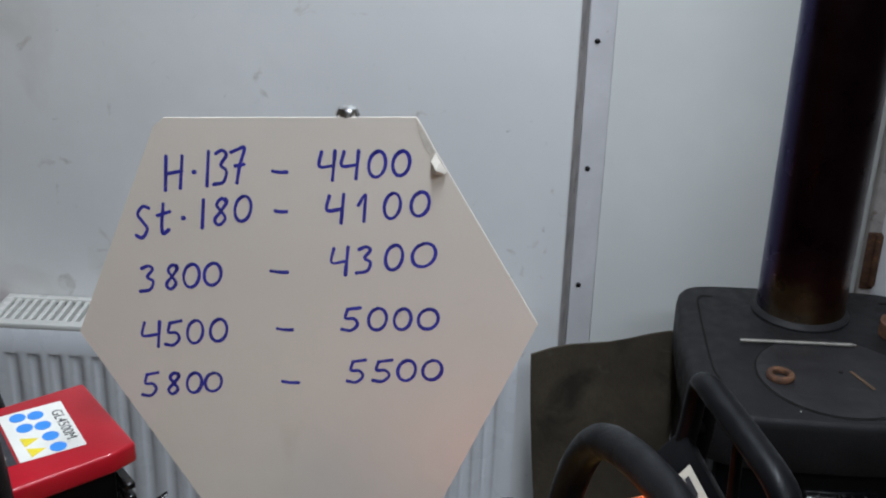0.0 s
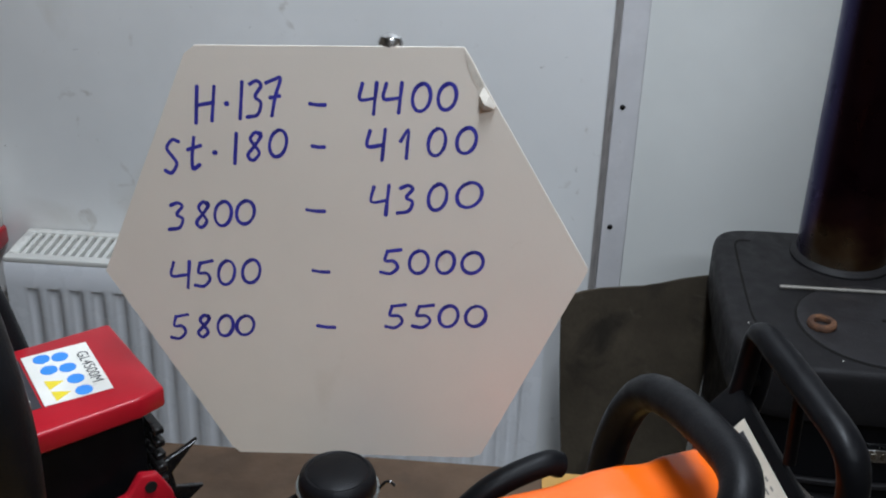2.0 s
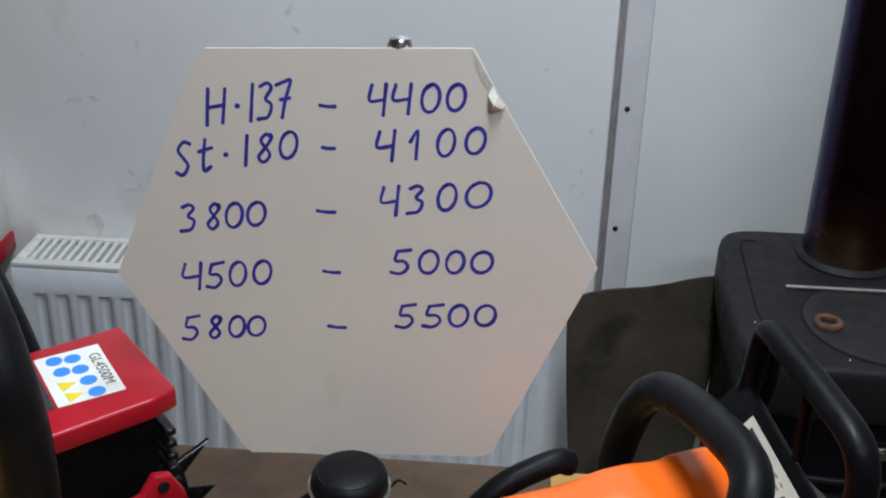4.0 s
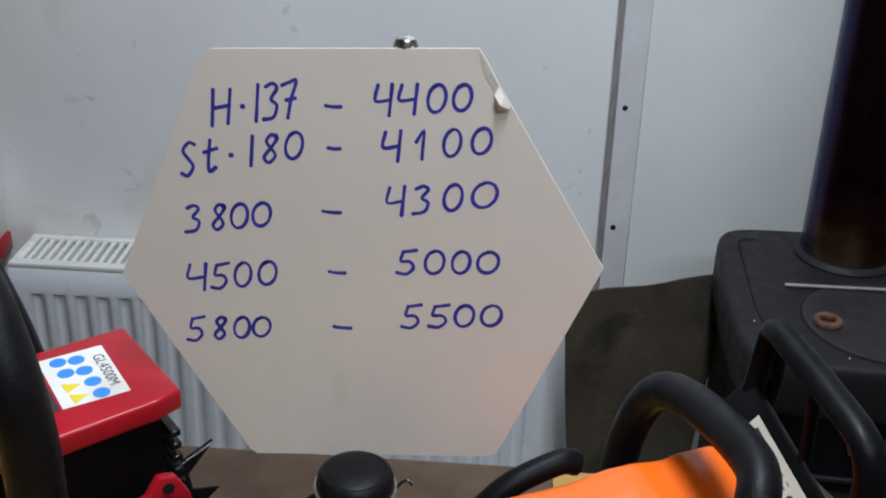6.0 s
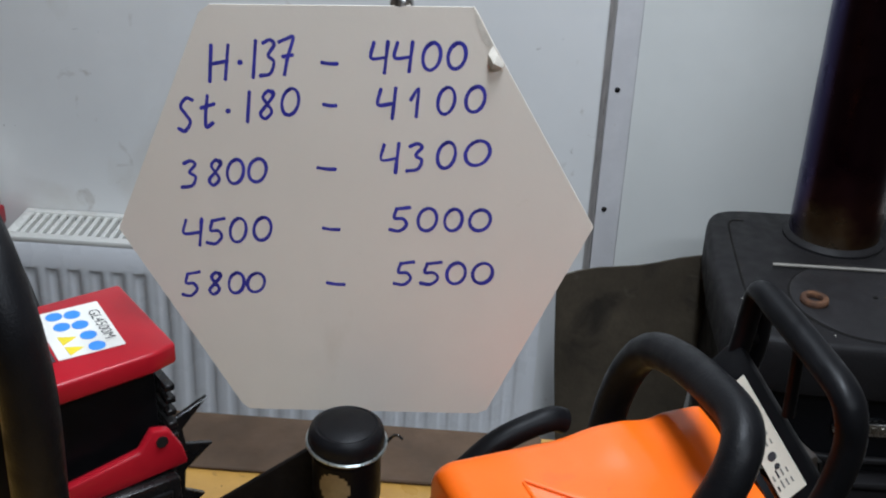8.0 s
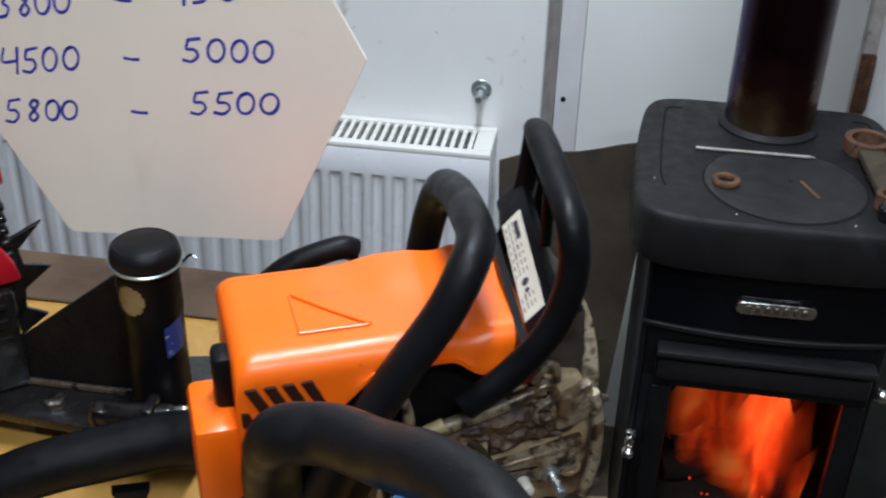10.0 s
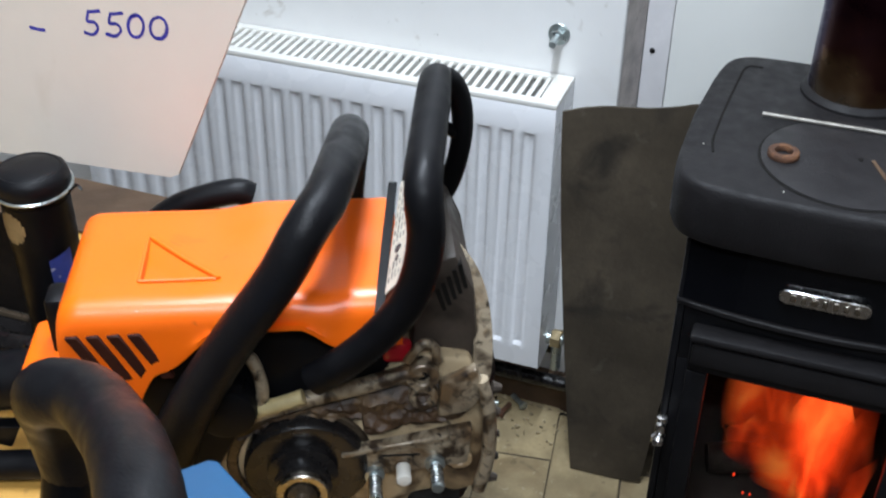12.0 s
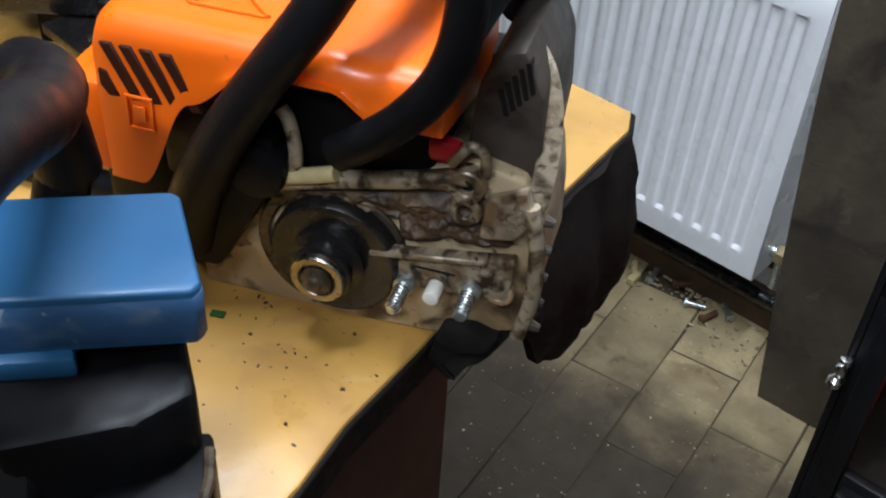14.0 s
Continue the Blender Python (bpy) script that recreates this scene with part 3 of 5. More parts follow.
def stove_outline(k, inset):
    """The plan of the cast top: bowed front, sides that swell, round corners."""
    pts = []
    n = 72
    for i in range(n):
        a = 2 * math.pi * i / n
        c, s = math.cos(a), math.sin(a)
        e = 0.25
        x = math.copysign(abs(c) ** e, c)
        y = math.copysign(abs(s) ** e, s)
        wide = 0.182 - 0.012 * step(-0.1, 1.0, y)
        px = x * (wide - inset)
        py = y * ((0.176 if y < 0 else 0.192) - inset)
        if y < 0:
            py -= 0.012 * (1 - (px / 0.18) ** 2) * step(0.3, 1.0, -y)
        pts.append((px * k - 0.003, py * k))
    return pts


def ring_loft(levels, close=True):
    bm = bmesh.new()
    rings = [[bm.verts.new((x, y, z)) for x, y in pts] for pts, z in levels]
    for a, b in zip(rings, rings[1:]):
        for i in range(len(a)):
            j = (i + 1) % len(a)
            bm.faces.new((a[i], a[j], b[j], b[i]))
    if close:
        bm.faces.new(rings[0][::-1])
        bm.faces.new(rings[-1])
    return bm


part("top_plate", ring_loft([(stove_outline(1, 0.014), 0.694), (stove_outline(1, 0.004), 0.700), (stove_outline(1, 0.0), 0.712), (stove_outline(1, 0.0), 0.761), (stove_outline(1, 0.001), 0.7685), (stove_outline(1, 0.0035), 0.7728), (stove_outline(1, 0.0075), 0.7746)]), CAST, stove, "grey-black cast top with soft edges")
for sx in (-1, 1):
    part("groove", tube([(sx * 0.120, 0.150, 0.7745), (sx * 0.140, 0.145, 0.7745), (sx * 0.146, 0.10, 0.7745), (sx * 0.152, -0.05, 0.7745), (sx * 0.147, -0.10, 0.7745)], 0.0016, 6, 6), DARKHOLE, stove)
part("cooking_plate_gap", lathe([(0.1035, 0.7735), (0.1035, 0.7752), (0.1000, 0.7752)], 56, pose(0.004, -0.072, 0)), DARKHOLE, stove)
part("cooking_plate", lathe([(0.1005, 0.7740), (0.1005, 0.7762), (0.0985, 0.7768), (0.020, 0.7760)], 56, pose(0.004, -0.072, 0)), PLATE, stove, "round lift-out cooking plate")
part("plate_hole", cyl((0.012, -0.062, 0.7762), (0.012, -0.062, 0.7772), 0.003, seg=10), DARKHOLE, stove)
part("scratch", box(-0.0025, 0.0025, -0.024, 0.024, 0, 0.0006, 0.0002, 1, pose(0.034, -0.082, 0.7768, 0, 0, 22)), BROWN, stove, "pale scuff on the plate")
for x, y, r in ((-0.160, -0.085, 0.0008), (-0.062, -0.1625, 0.0008), (0.078, -0.1640, 0.0008)):
    part("paint_fleck", lathe([(r, 0.7730), (r, 0.7756), (r * 0.6, 0.7762)], 8, pose(x, y, 0)), WHITEPL, stove, "tiny white fleck")
# body with a real firebox
part("side_panel", box(-0.156, -0.146, -0.150, 0.150, 0.07, 0.694, 0.003), STOVEBLK, stove)
part("side_panel", box(0.146, 0.156, -0.150, 0.150, 0.07, 0.694, 0.003), STOVEBLK, stove)
part("back_panel", box(-0.146, 0.146, 0.138, 0.150, 0.07, 0.694), STOVEBLK, stove)
part("firebox_floor", box(-0.146, 0.146, -0.145, 0.138, 0.235, 0.248), DARKHOLE, stove)
part("firebox_roof", box(-0.146, 0.146, -0.138, 0.138, 0.560, 0.572), DARKHOLE, stove)
part("firebrick", box(-0.140, 0.140, 0.118, 0.1375, 0.250, 0.558, 0.003), LOG, stove)
part("base_panel", box(-0.146, 0.146, -0.150, -0.138, 0.07, 0.250, 0.002), STOVEBLK, stove)


def bowed(x0, x1, z0, z1, y, bow, thick, bev):
    n = 14
    front = [(x0 + (x1 - x0) * i / n, y - bow * (1 - (2 * i / n - 1) ** 2)) for i in range(n + 1)]
    poly = front + [(x1, y + thick), (x0, y + thick)]
    return prism(poly, z0, z1, "z", bev, 1)


part("upper_panel", bowed(-0.152, 0.152, 0.603, 0.694, -0.150, 0.014, 0.012, 0.001), GLOSSBLK, stove, "gloss black enamel front band")
part("ledge", bowed(-0.157, 0.157, 0.594, 0.602, -0.152, 0.017, 0.014, 0.0015), CAST, stove)
for x0, x1, z0, z1 in ((-0.1455, 0.1455, 0.513, 0.594), (-0.1455, -0.108, 0.2505, 0.5125), (0.120, 0.1455, 0.2505, 0.5125)):
    part("door_surround", box(x0, x1, -0.150, -0.140, z0, z1, 0.001), STOVEBLK, stove)
badge = part("badge", prism([(0.0405 * (1 if math.cos(a) > 0 else -1) + 0.0095 * math.cos(a), 0.0095 * math.sin(a)) for a in (math.pi / 9 * k + 0.05 for k in range(18))], -0.172, -0.163, "y", 0.001, 1, pose(0.006, 0, 0.648)), CHROME, stove, "oval bright metal badge")
for k, wbar in enumerate((0.006, 0.005, 0.007, 0.005, 0.006, 0.005, 0.006)):
    part("raised_mark", box(-wbar / 2, wbar / 2, -0.1735, -0.1715, -0.0045, 0.0045, 0.0005, 1, pose(-0.028 + 0.0115 * k, 0, 0.648)), WORNRING, badge)
door = part("door", box(-0.132, 0.146, -0.166, -0.151, 0.508, 0.560, 0.005), STOVEBLK, stove, "black door frame round the glass")
for x0, x1, z0, z1 in ((-0.132, -0.105, 0.200, 0.5075), (0.117, 0.146, 0.200, 0.5075), (-0.1045, 0.1165, 0.200, 0.262)):
    part("frame_bar", box(x0, x1, -0.166, -0.151, z0, z1, 0.004), STOVEBLK, door)
part("door_lip", join(box(-0.132, 0.146, -0.182, -0.152, 0.563, 0.574, 0.004), box(-0.128, 0.142, -0.176, -0.1665, 0.525, 0.556, 0.004)), CAST, door)
part("glass", box(-0.108, 0.120, -0.158, -0.154, 0.258, 0.512), GLASS, door, "heat-resistant glass", smooth=0).visible_shadow = False
part("latch", join(cyl((-0.150, -0.165, 0.385), (-0.150, -0.165, 0.425), 0.007, seg=14, bevel=0.002), cyl((-0.150, -0.150, 0.415), (-0.150, -0.178, 0.415), 0.006, seg=12, bevel=0.002), lathe([(0.004, -0.009), (0.009, -0.004), (0.009, 0.004), (0.004, 0.009)], 16, pose(-0.151, -0.172, 0.392))), CHROME, stove, "shiny door latch")
for x, z in ((0.158, 0.535), (0.140, 0.292)):
    part("knob", lathe([(0.004, 0), (0.005, 0.008), (0.0095, 0.012), (0.0095, 0.018), (0.005, 0.022)], 18, pose(x, -0.158, z, 90)), CHROME, stove, "small bright knob")
part("ash_door", join(box(-0.120, 0.130, -0.164, -0.1505, 0.085, 0.190, 0.004), box(-0.10, 0.105, -0.186, -0.1645, 0.232, 0.246, 0.003)), STOVEBLK, stove)
for x in (-0.125, 0.125):
    for y in (-0.12, 0.12):
        part("leg", prism([(-0.02, 0), (0.02, 0), (0.028, 0.07), (-0.028, 0.07)], -0.018, 0.018, "y", 0.003, 1, pose(x, y, 0)), STOVEBLK, stove)
for k in range(3):
    part("log", tube([(-0.09 + 0.02 * k, -0.05 + 0.05 * k, 0.268), (0.0, -0.03 + 0.045 * k, 0.275 + 0.008 * k), (0.09, -0.06 + 0.05 * k, 0.27 + 0.01 * k)], lambda f: 0.021 + 0.003 * math.sin(9 * f), 12, 5), LOG, stove, "charred burning log")


def flame(x, y, z, h, w, lean, ph):
    pts = []
    n = 9
    for i in range(n):
        f = i / (n - 1)
        pts.append((x + lean * f * f + 0.010 * math.sin(5 * f + ph) * f, y + 0.006 * math.cos(4 * f + ph), z + h * f))
    return tube(pts, lambda f: max(0.0012, w * (1 - f) ** 0.6 * (0.75 + 0.5 * math.sin(math.pi * min(1.0, f * 1.25)) ** 2)), 14, 3, 0.5, (0, 1, 0))


random.seed(4)
for k, (x, y, h, w, lean) in enumerate(((-0.045, -0.050, 0.110, 0.042, 0.030), (0.005, -0.070, 0.170, 0.050, 0.012), (0.048, -0.060, 0.255, 0.050, 0.006), (0.082, -0.080, 0.190, 0.040, 0.010), (0.020, 0.010, 0.230, 0.070, 0.020), (0.070, 0.010, 0.230, 0.055, 0.0), (-0.042, 0.020, 0.185, 0.056, 0.030), (0.052, -0.095, 0.215, 0.026, 0.004), (0.096, -0.100, 0.120, 0.017, 0.020), (0.020, -0.100, 0.110, 0.035, 0.015))):
    part("flame", flame(x, y, 0.275, h, w, lean, k * 1.3), FLAMEHOT if k in (7, 2) else FLAME, stove, "orange-red flame")
for k in range(4):
    x, r = random.uniform(-0.06, 0.09), random.uniform(0.0014, 0.0028)
    ember = bmesh.new()
    bmesh.ops.create_icosphere(ember, subdivisions=2, radius=r, matrix=pose(x, random.uniform(-0.13, -0.085), 0.283 + random.uniform(-0.004, 0.006)) @ Matrix.Diagonal((1, 1, 1.6, 1)))
    part("ember", ember, EMBER, stove, "glowing ember")

pipe = thing("stove_pipe", "heat-tinted purple-brown steel flue pipe on the stove", "flue pipe", pose(0.566, 1.655, 0.774))
part("flue", lathe([(0.0615, 0.0), (0.0615, 1.676)], 48), PIPE, pipe, smooth=60)
part("collar", lathe([(0.069, 0.0), (0.069, 0.004), (0.063, 0.010), (0.0615, 0.0105)], 48), CAST, pipe)

ring = lathe([(0.0105, 0.0), (0.0175, 0.0), (0.0180, 0.002), (0.0175, 0.006), (0.0165, 0.007), (0.0105, 0.007), (0.0095, 0.004)], 32)
bmesh.ops.delete(ring, geom=[f for f in ring.faces if len(f.verts) > 4], context="FACES_ONLY")
ring.verts.ensure_lookup_table()
a0, a1 = ring.verts[:32], ring.verts[-32:]
for i in range(32):
    ring.faces.new((a0[i], a0[(i + 1) % 32], a1[(i + 1) % 32], a1[i]))
solo("bearing_ring", ring, RUST, "rusty brown steel ring lying on the stove", "ring", pose(0.496, 1.455, 0.7772))
solo("steel_rod", tube([(0.462, 1.548, 0.7792), (0.53, 1.5485, 0.7792), (0.60, 1.5490, 0.7792), (0.617, 1.549, 0.7792)], lambda f: 0.0027 if f < 0.88 else 0.0016, 10, 6), STEELROD, "thin grey steel rod lying on the stove", "rod")

conrod = thing("connecting_rod", "rusty engine connecting rod lying on the stove", "engine part", pose(0.690, 1.590, 0.7755, 0, 0, 0))


def hoop(r0, r1, h, m):
    bm = bmesh.new()
    n = 32
    rings = []
    for r, z in ((r0, 0), (r1, 0), (r1, h), (r0, h)):
        rings.append([bm.verts.new((r * math.cos(2 * math.pi * i / n), r * math.sin(2 * math.pi * i / n), z)) for i in range(n)])
    for k in range(4):
        a, b = rings[k], rings[(k + 1) % 4]
        for i in range(n):
            j = (i + 1) % n
            bm.faces.new((a[i], a[j], b[j], b[i]))
    bmesh.ops.recalc_face_normals(bm, faces=bm.faces)
    bmesh.ops.bevel(bm, geom=[e for e in bm.edges if e.calc_face_angle(0) > 1.0], offset=0.001, segments=1, affect="EDGES")
    bmesh.ops.transform(bm, matrix=m, verts=bm.verts)
    return bm


part("big_end", hoop(0.0215, 0.0310, 0.021, pose(0, 0, 0)), RUST, conrod)
part("shank", prism([(-0.017, -0.029), (0.017, -0.029), (0.0095, -0.150), (-0.0105, -0.150)], 0.003, 0.017, "z", 0.003), SHEET, conrod, "dark oily I-section shank")
part("small_end", hoop(0.0085, 0.0150, 0.022, pose(-0.002, -0.163, 0)), RUST, conrod)
part("nut", lathe([(0.013, 0), (0.014, 0.004), (0.014, 0.016), (0.010, 0.020)], 18, pose(-0.004, -0.190, 0)), OILBLK, conrod)

# ---------- bucket and clutter beside the stove ----------
bucket = thing("bucket", "yellow plastic bucket lined with a black bin bag", "bucket", pose(0.890, 1.478, 0))
part("pail", lathe([(0.066, 0.0), (0.068, 0.004), (0.083, 0.205), (0.088, 0.210), (0.088, 0.217), (0.082, 0.217), (0.079, 0.205), (0.064, 0.010)], 36), BUCKETY, bucket)
bag = bmesh.new()
bmesh.ops.create_grid(bag, x_segments=26, y_segments=26, size=0.079)
for v in bag.verts:
    r = v.co.xy.length
    if r > 0.079:
        v.co.xy *= 0.079 / r
    v.co.z = 0.165 + 0.045 * noise.noise((v.co.x * 26, v.co.y * 26, 1.0)) + 0.040 * step(0.05, 0.079, r)
part("bag", bag, BAG, bucket, "crumpled black bin bag", smooth=80)
solo("pan", lathe([(0.070, 0.0), (0.078, 0.006), (0.085, 0.060), (0.083, 0.062), (0.075, 0.010)], 32), OILBLK, "sooty dark round tin under the radiator", "tin", pose(0.985, 1.66, 0.0))
for k in range(7):
    x, y = 0.99 + 0.07 * (k % 4), 1.50 + 0.065 * (k // 4) + 0.02 * (k % 3)
    solo("wood_offcut", box(-0.05, 0.05, -0.02, 0.02, 0, 0.035, 0.004, 1, pose(0, 0, 0, 0, 0, 37 * k)), LOG if k % 2 else BROWN, "dark wood offcut lying on the floor", "firewood", pose(x, y, 0.0), group="wood offcuts")
# Dark heap added to darken the floor area under the right radiator.
pile = bmesh.new()
bmesh.ops.create_grid(pile, x_segments=60, y_segments=40, size=0.5)
for v in pile.verts:
    x, y = v.co.x * 0.62, v.co.y * 0.34
    edge = step(0.0, 0.10, 0.31 - abs(x)) * step(0.0, 0.05, 0.17 - abs(y))
    v.co = Vector((x, y, 0.002 + edge * (0.050 + 0.045 * noise.noise((x * 14, y * 14, 0.5)) + 0.020 * noise.noise((x * 40, y * 40, 2.5)))))
solo("rag_heap", pile, DARKPILE, "uneven dark heap added under the radiator", "rags", pose(1.25, 1.63, 0.0), kind="stuff", smooth=80)
bottle = thing("bottle", "small green glass bottle beside the bucket", "bottle", pose(1.005, 1.44, 0.0))
part("body", lathe([(0.026, 0.0), (0.028, 0.004), (0.028, 0.10), (0.012, 0.135), (0.011, 0.165)], 24), GREEN, bottle)
part("cap", lathe([(0.013, 0.160), (0.013, 0.178), (0.012, 0.180)], 18), RUST, bottle)
# chips, nuts and dust swept against the wall
random.seed(11)
heap = bmesh.new()
for k in range(420):
    near = random.random() < 0.65
    x = random.uniform(-0.35, 0.34)
    y = random.gauss(1.775, 0.035) if near else random.uniform(1.15, 1.75)
    s = random.uniform(0.0010, 0.0032) * (1.4 if near else 0.8) * 0.7
    m = pose(x, min(y, 1.80), s * 0.4 + 0.001, random.uniform(0, 90), random.uniform(0, 40), random.uniform(0, 180)) @ Matrix.Diagonal((s * random.uniform(0.8, 2.6), s, s * 0.6, 1))
    bmesh.ops.create_cube(heap, size=1.6, matrix=m)
solo("floor_chips", heap, DEBRIS, "wood chips and swarf scattered on the floor", "debris", kind="stuff", smooth=0)
for k, (x, y, rz) in enumerate(((0.06, 1.765, 20), (0.10, 1.75, 75), (0.13, 1.785, 140), (0.02, 1.79, 50), (-0.02, 1.77, 100))):
    solo("scrap_bolt", join(cyl((0, 0, 0.008), (0.03, 0, 0.008), 0.005, seg=10), cyl((-0.006, 0, 0.008), (0, 0, 0.008), 0.0085, seg=6, bevel=0.001)), RUST if k % 2 else ZINC, "old bolt lying among floor debris", "bolt", pose(x, y, 0.0, 0, 0, rz), group="scrap bolts")
solo("twig", join(cyl((0, 0, 0.006), (0.02, -0.03, 0.006), 0.006, 0.005, 10), box(0.016, 0.030, -0.052, -0.024, 0, 0.014, 0.002, 1)), YELLOWED, "pale wooden stub with dark end on the floor", "offcut", pose(-0.065, 1.79, 0.0))


# ---------- bench ----------
bench = thing("workbench", "old workbench with a yellow worn laminate top", "workbench", pose(0, 0, 0))
TOP = 0.78
outline = [(-1.30, 0.30), (0.372, 0.30), (0.316, 0.665), (0.302, 0.715), (0.291, 0.795), (0.262, 0.96), (0.246, 1.10), (0.232, 1.124), (-1.30, 1.127)]
part("tabletop", prism(outline, TOP - 0.026, TOP, "z", 0.0025, 2), TABLE, bench)
part("edge_band", prism([(x + (0.003 if x > 0 else 0), y + (0.003 if y > 1 else -0.003 if y < 0.4 else 0)) for x, y in outline], TOP - 0.032, TOP - 0.0035, "z", 0.001, 1), TABLEEDGE, bench, "black chipped edge band")
part("back_leg", box(-1.20, -1.12, 1.03, 1.10, 0.0, TOP - 0.033, 0.003), REDWOOD, bench)
part("cabinet", box(-1.25, 0.262, 0.36, 0.865, 0.0, TOP - 0.033, 0.003), REDWOOD, bench, "dark red-brown cabinet below the top")


def ragged_flap():
    rows = []
    for j in range(11):
        t = j / 10
        row = []
        for i in range(31):
            s = i / 30
            y = 0.80 + 0.330 * s
            xe = 0.291 - 0.045 * (y - 0.795) / 0.305 if y > 0.795 else 0.291
            drop = 0.160 * (0.12 + 0.88 * step(0.20, 0.55, s)) * (1 - 0.45 * step(0.88, 1.0, s)) + 0.016 * noise.noise((s * 14, 0.3, 2.0)) + 0.008 * noise.noise((s * 43, 1.3, 2.0))
            x = xe + 0.005 + 0.022 * math.sin(math.pi * 0.8 * t) + 0.010 * noise.noise((s * 9, t * 4, 7.0))
            if s > 0.9:
                x -= 0.04 * step(0.9, 1.0, s)
            row.append((x, y, TOP - 0.004 - drop * t))
        rows.append(row)
    return sheet(rows, 0.008)


part("torn_edge", ragged_flap(), TABLEEDGE, bench, "ragged dark torn side of the bench")
solo("back_plank", box(-1.28, 0.15, 1.035, 1.122, TOP, TOP + 0.004, 0.0015, 1), BROWN, "thin brown wooden plank along the back of the bench", "plank")


# ---------- price board ----------
M_BOARD = Matrix(((0.9988, 0.0459, 0.0170, 0.0054), (-0.0477, 0.9914, 0.1223, 0.8989), (-0.0112, -0.1230, 0.9923, 1.1274), (0, 0, 0, 1))) @ Matrix.Diagonal((0.981, 1.0, 1.017, 1.0))
board = thing("price_board", "cream cardboard board with handwritten blue prices, leaning back", "sign", M_BOARD)
hexa = [(-0.1188, 0.132), (0.0615, 0.1436), (0.0660, 0.1375), (0.0760, 0.1215), (0.1556, 0.004), (0.0919, -0.1418), (0.085, -0.1455), (-0.0893, -0.162), (-0.095, -0.158), (-0.1878, -0.0299), (-0.126, 0.126)]
part("card", prism(hexa, 0.0, 0.0022, "y"), CARD, board, smooth=0)
part("torn_edge", prism([(0.0612, 0.1430), (0.0655, 0.1372), (0.0755, 0.1212), (0.0728, 0.1190), (0.0680, 0.1240), (0.0640, 0.1330)], -0.0004, -0.0001, "y"), CARDEDGE, board, "bare torn paper edge", smooth=0)
curl = sheet([[(0.0760, -0.0005, 0.1205), (0.0800, -0.003, 0.1150), (0.0845, -0.0005, 0.1085)], [(0.0735, -0.0030, 0.1150), (0.0775, -0.0075, 0.1100), (0.0835, -0.0040, 0.1070)], [(0.0735, -0.0015, 0.1080), (0.0765, -0.0060, 0.1062), (0.0820, -0.0030, 0.1058)]], 0.0006)
part("curl", curl, CARDEDGE, board, "curled paper corner")
part("back_strut", box(0.0, 0.012, 0.0045, 0.012, -0.148, 0.134, 0.002), ZINC, board)
part("clip_head", lathe([(0.0045, -0.006), (0.0075, -0.004), (0.0085, 0.0), (0.007, 0.004), (0.003, 0.006)], 20, pose(0.012, 0.008, 0.1415)), CHROME, board, "shiny round bolt head on top")

oval = lambda cx, cz, rx, rz, a0=100, turn=380: [(cx + rx * math.cos(radians(a0 + turn * k / 10)), cz + rz * math.sin(radians(a0 + turn * k / 10))) for k in range(11)]
GLYPH = {
    "0": [oval(0.5, 0.5, 0.44, 0.5)],
    "1": [[(0.05, 0.62), (0.45, 1.0), (0.48, 0.5), (0.5, 0.0)]],
    "I": [[(0.5, 1.0), (0.5, 0.5), (0.5, 0.0)]],
    "3": [[(0.08, 0.93), (0.45, 1.0), (0.72, 0.85), (0.42, 0.57), (0.78, 0.38), (0.62, 0.06), (0.05, 0.02)]],
    "4": [[(0.10, 1.0), (0.04, 0.50), (0.80, 0.50)], [(0.84, 1.0), (0.83, 0.5), (0.82, 0.0)]],
    "5": [[(0.85, 1.0), (0.25, 0.94)], [(0.25, 0.94), (0.18, 0.56), (0.6, 0.52), (0.8, 0.26), (0.5, 0.0), (0.05, 0.06)]],
    "7": [[(0.05, 0.92), (0.45, 0.98), (0.85, 1.0), (0.62, 0.5), (0.5, 0.0)], [(0.35, 0.5), (0.85, 0.52)]],
    "8": [[(0.75, 0.86), (0.5, 1.0), (0.25, 0.8), (0.5, 0.52), (0.75, 0.22), (0.45, 0.0), (0.18, 0.22), (0.5, 0.52), (0.78, 0.82), (0.72, 0.95)]],
    "H": [[(0.05, 1.0), (0.08, 0.0)], [(0.85, 0.95), (0.82, 0.02)], [(0.06, 0.48), (0.85, 0.52)]],
    "S": [[(0.85, 0.92), (0.45, 1.0), (0.12, 0.78), (0.5, 0.5), (0.82, 0.25), (0.5, 0.0), (0.08, 0.1)]],
    "t": [[(0.4, 1.0), (0.35, 0.4), (0.45, 0.03), (0.85, 0.12)], [(0.05, 0.66), (0.85, 0.72)]],
    ".": [[(0.45, 0.45), (0.55, 0.45)]],
    "-": [[(0.0, 0.5), (0.5, 0.48), (1.0, 0.5)]],
}


def write_word(chars, base, height, climb):
    """chars: pairs of a sign and its (left edge, width) in mm; base: the first sign's foot; climb: mm up per mm along."""
    bm = bmesh.new()
    x_first = chars[0][1]
    for i, (ch, x, w) in enumerate(chars):
        z = base + climb * (x - x_first)
        h = height[0] + (height[1] - height[0]) * i / max(1, len(chars) - 1)
        lift = 0.00012 + 0.00004 * (i % 3)
        for k, stroke in enumerate(GLYPH[ch]):
            pts = [((x + px * w + 0.06 * pz * h) / 1000, (z + pz * h + climb * (px * w)) / 1000) for px, pz in stroke]
            bm = join(bm, ribbon(pts, 0.0029 if ch != "." else 0.0036, lift + 0.00005 * k, 5))
    part("handwriting", bm, INK, board, "blue marker writing", smooth=0)


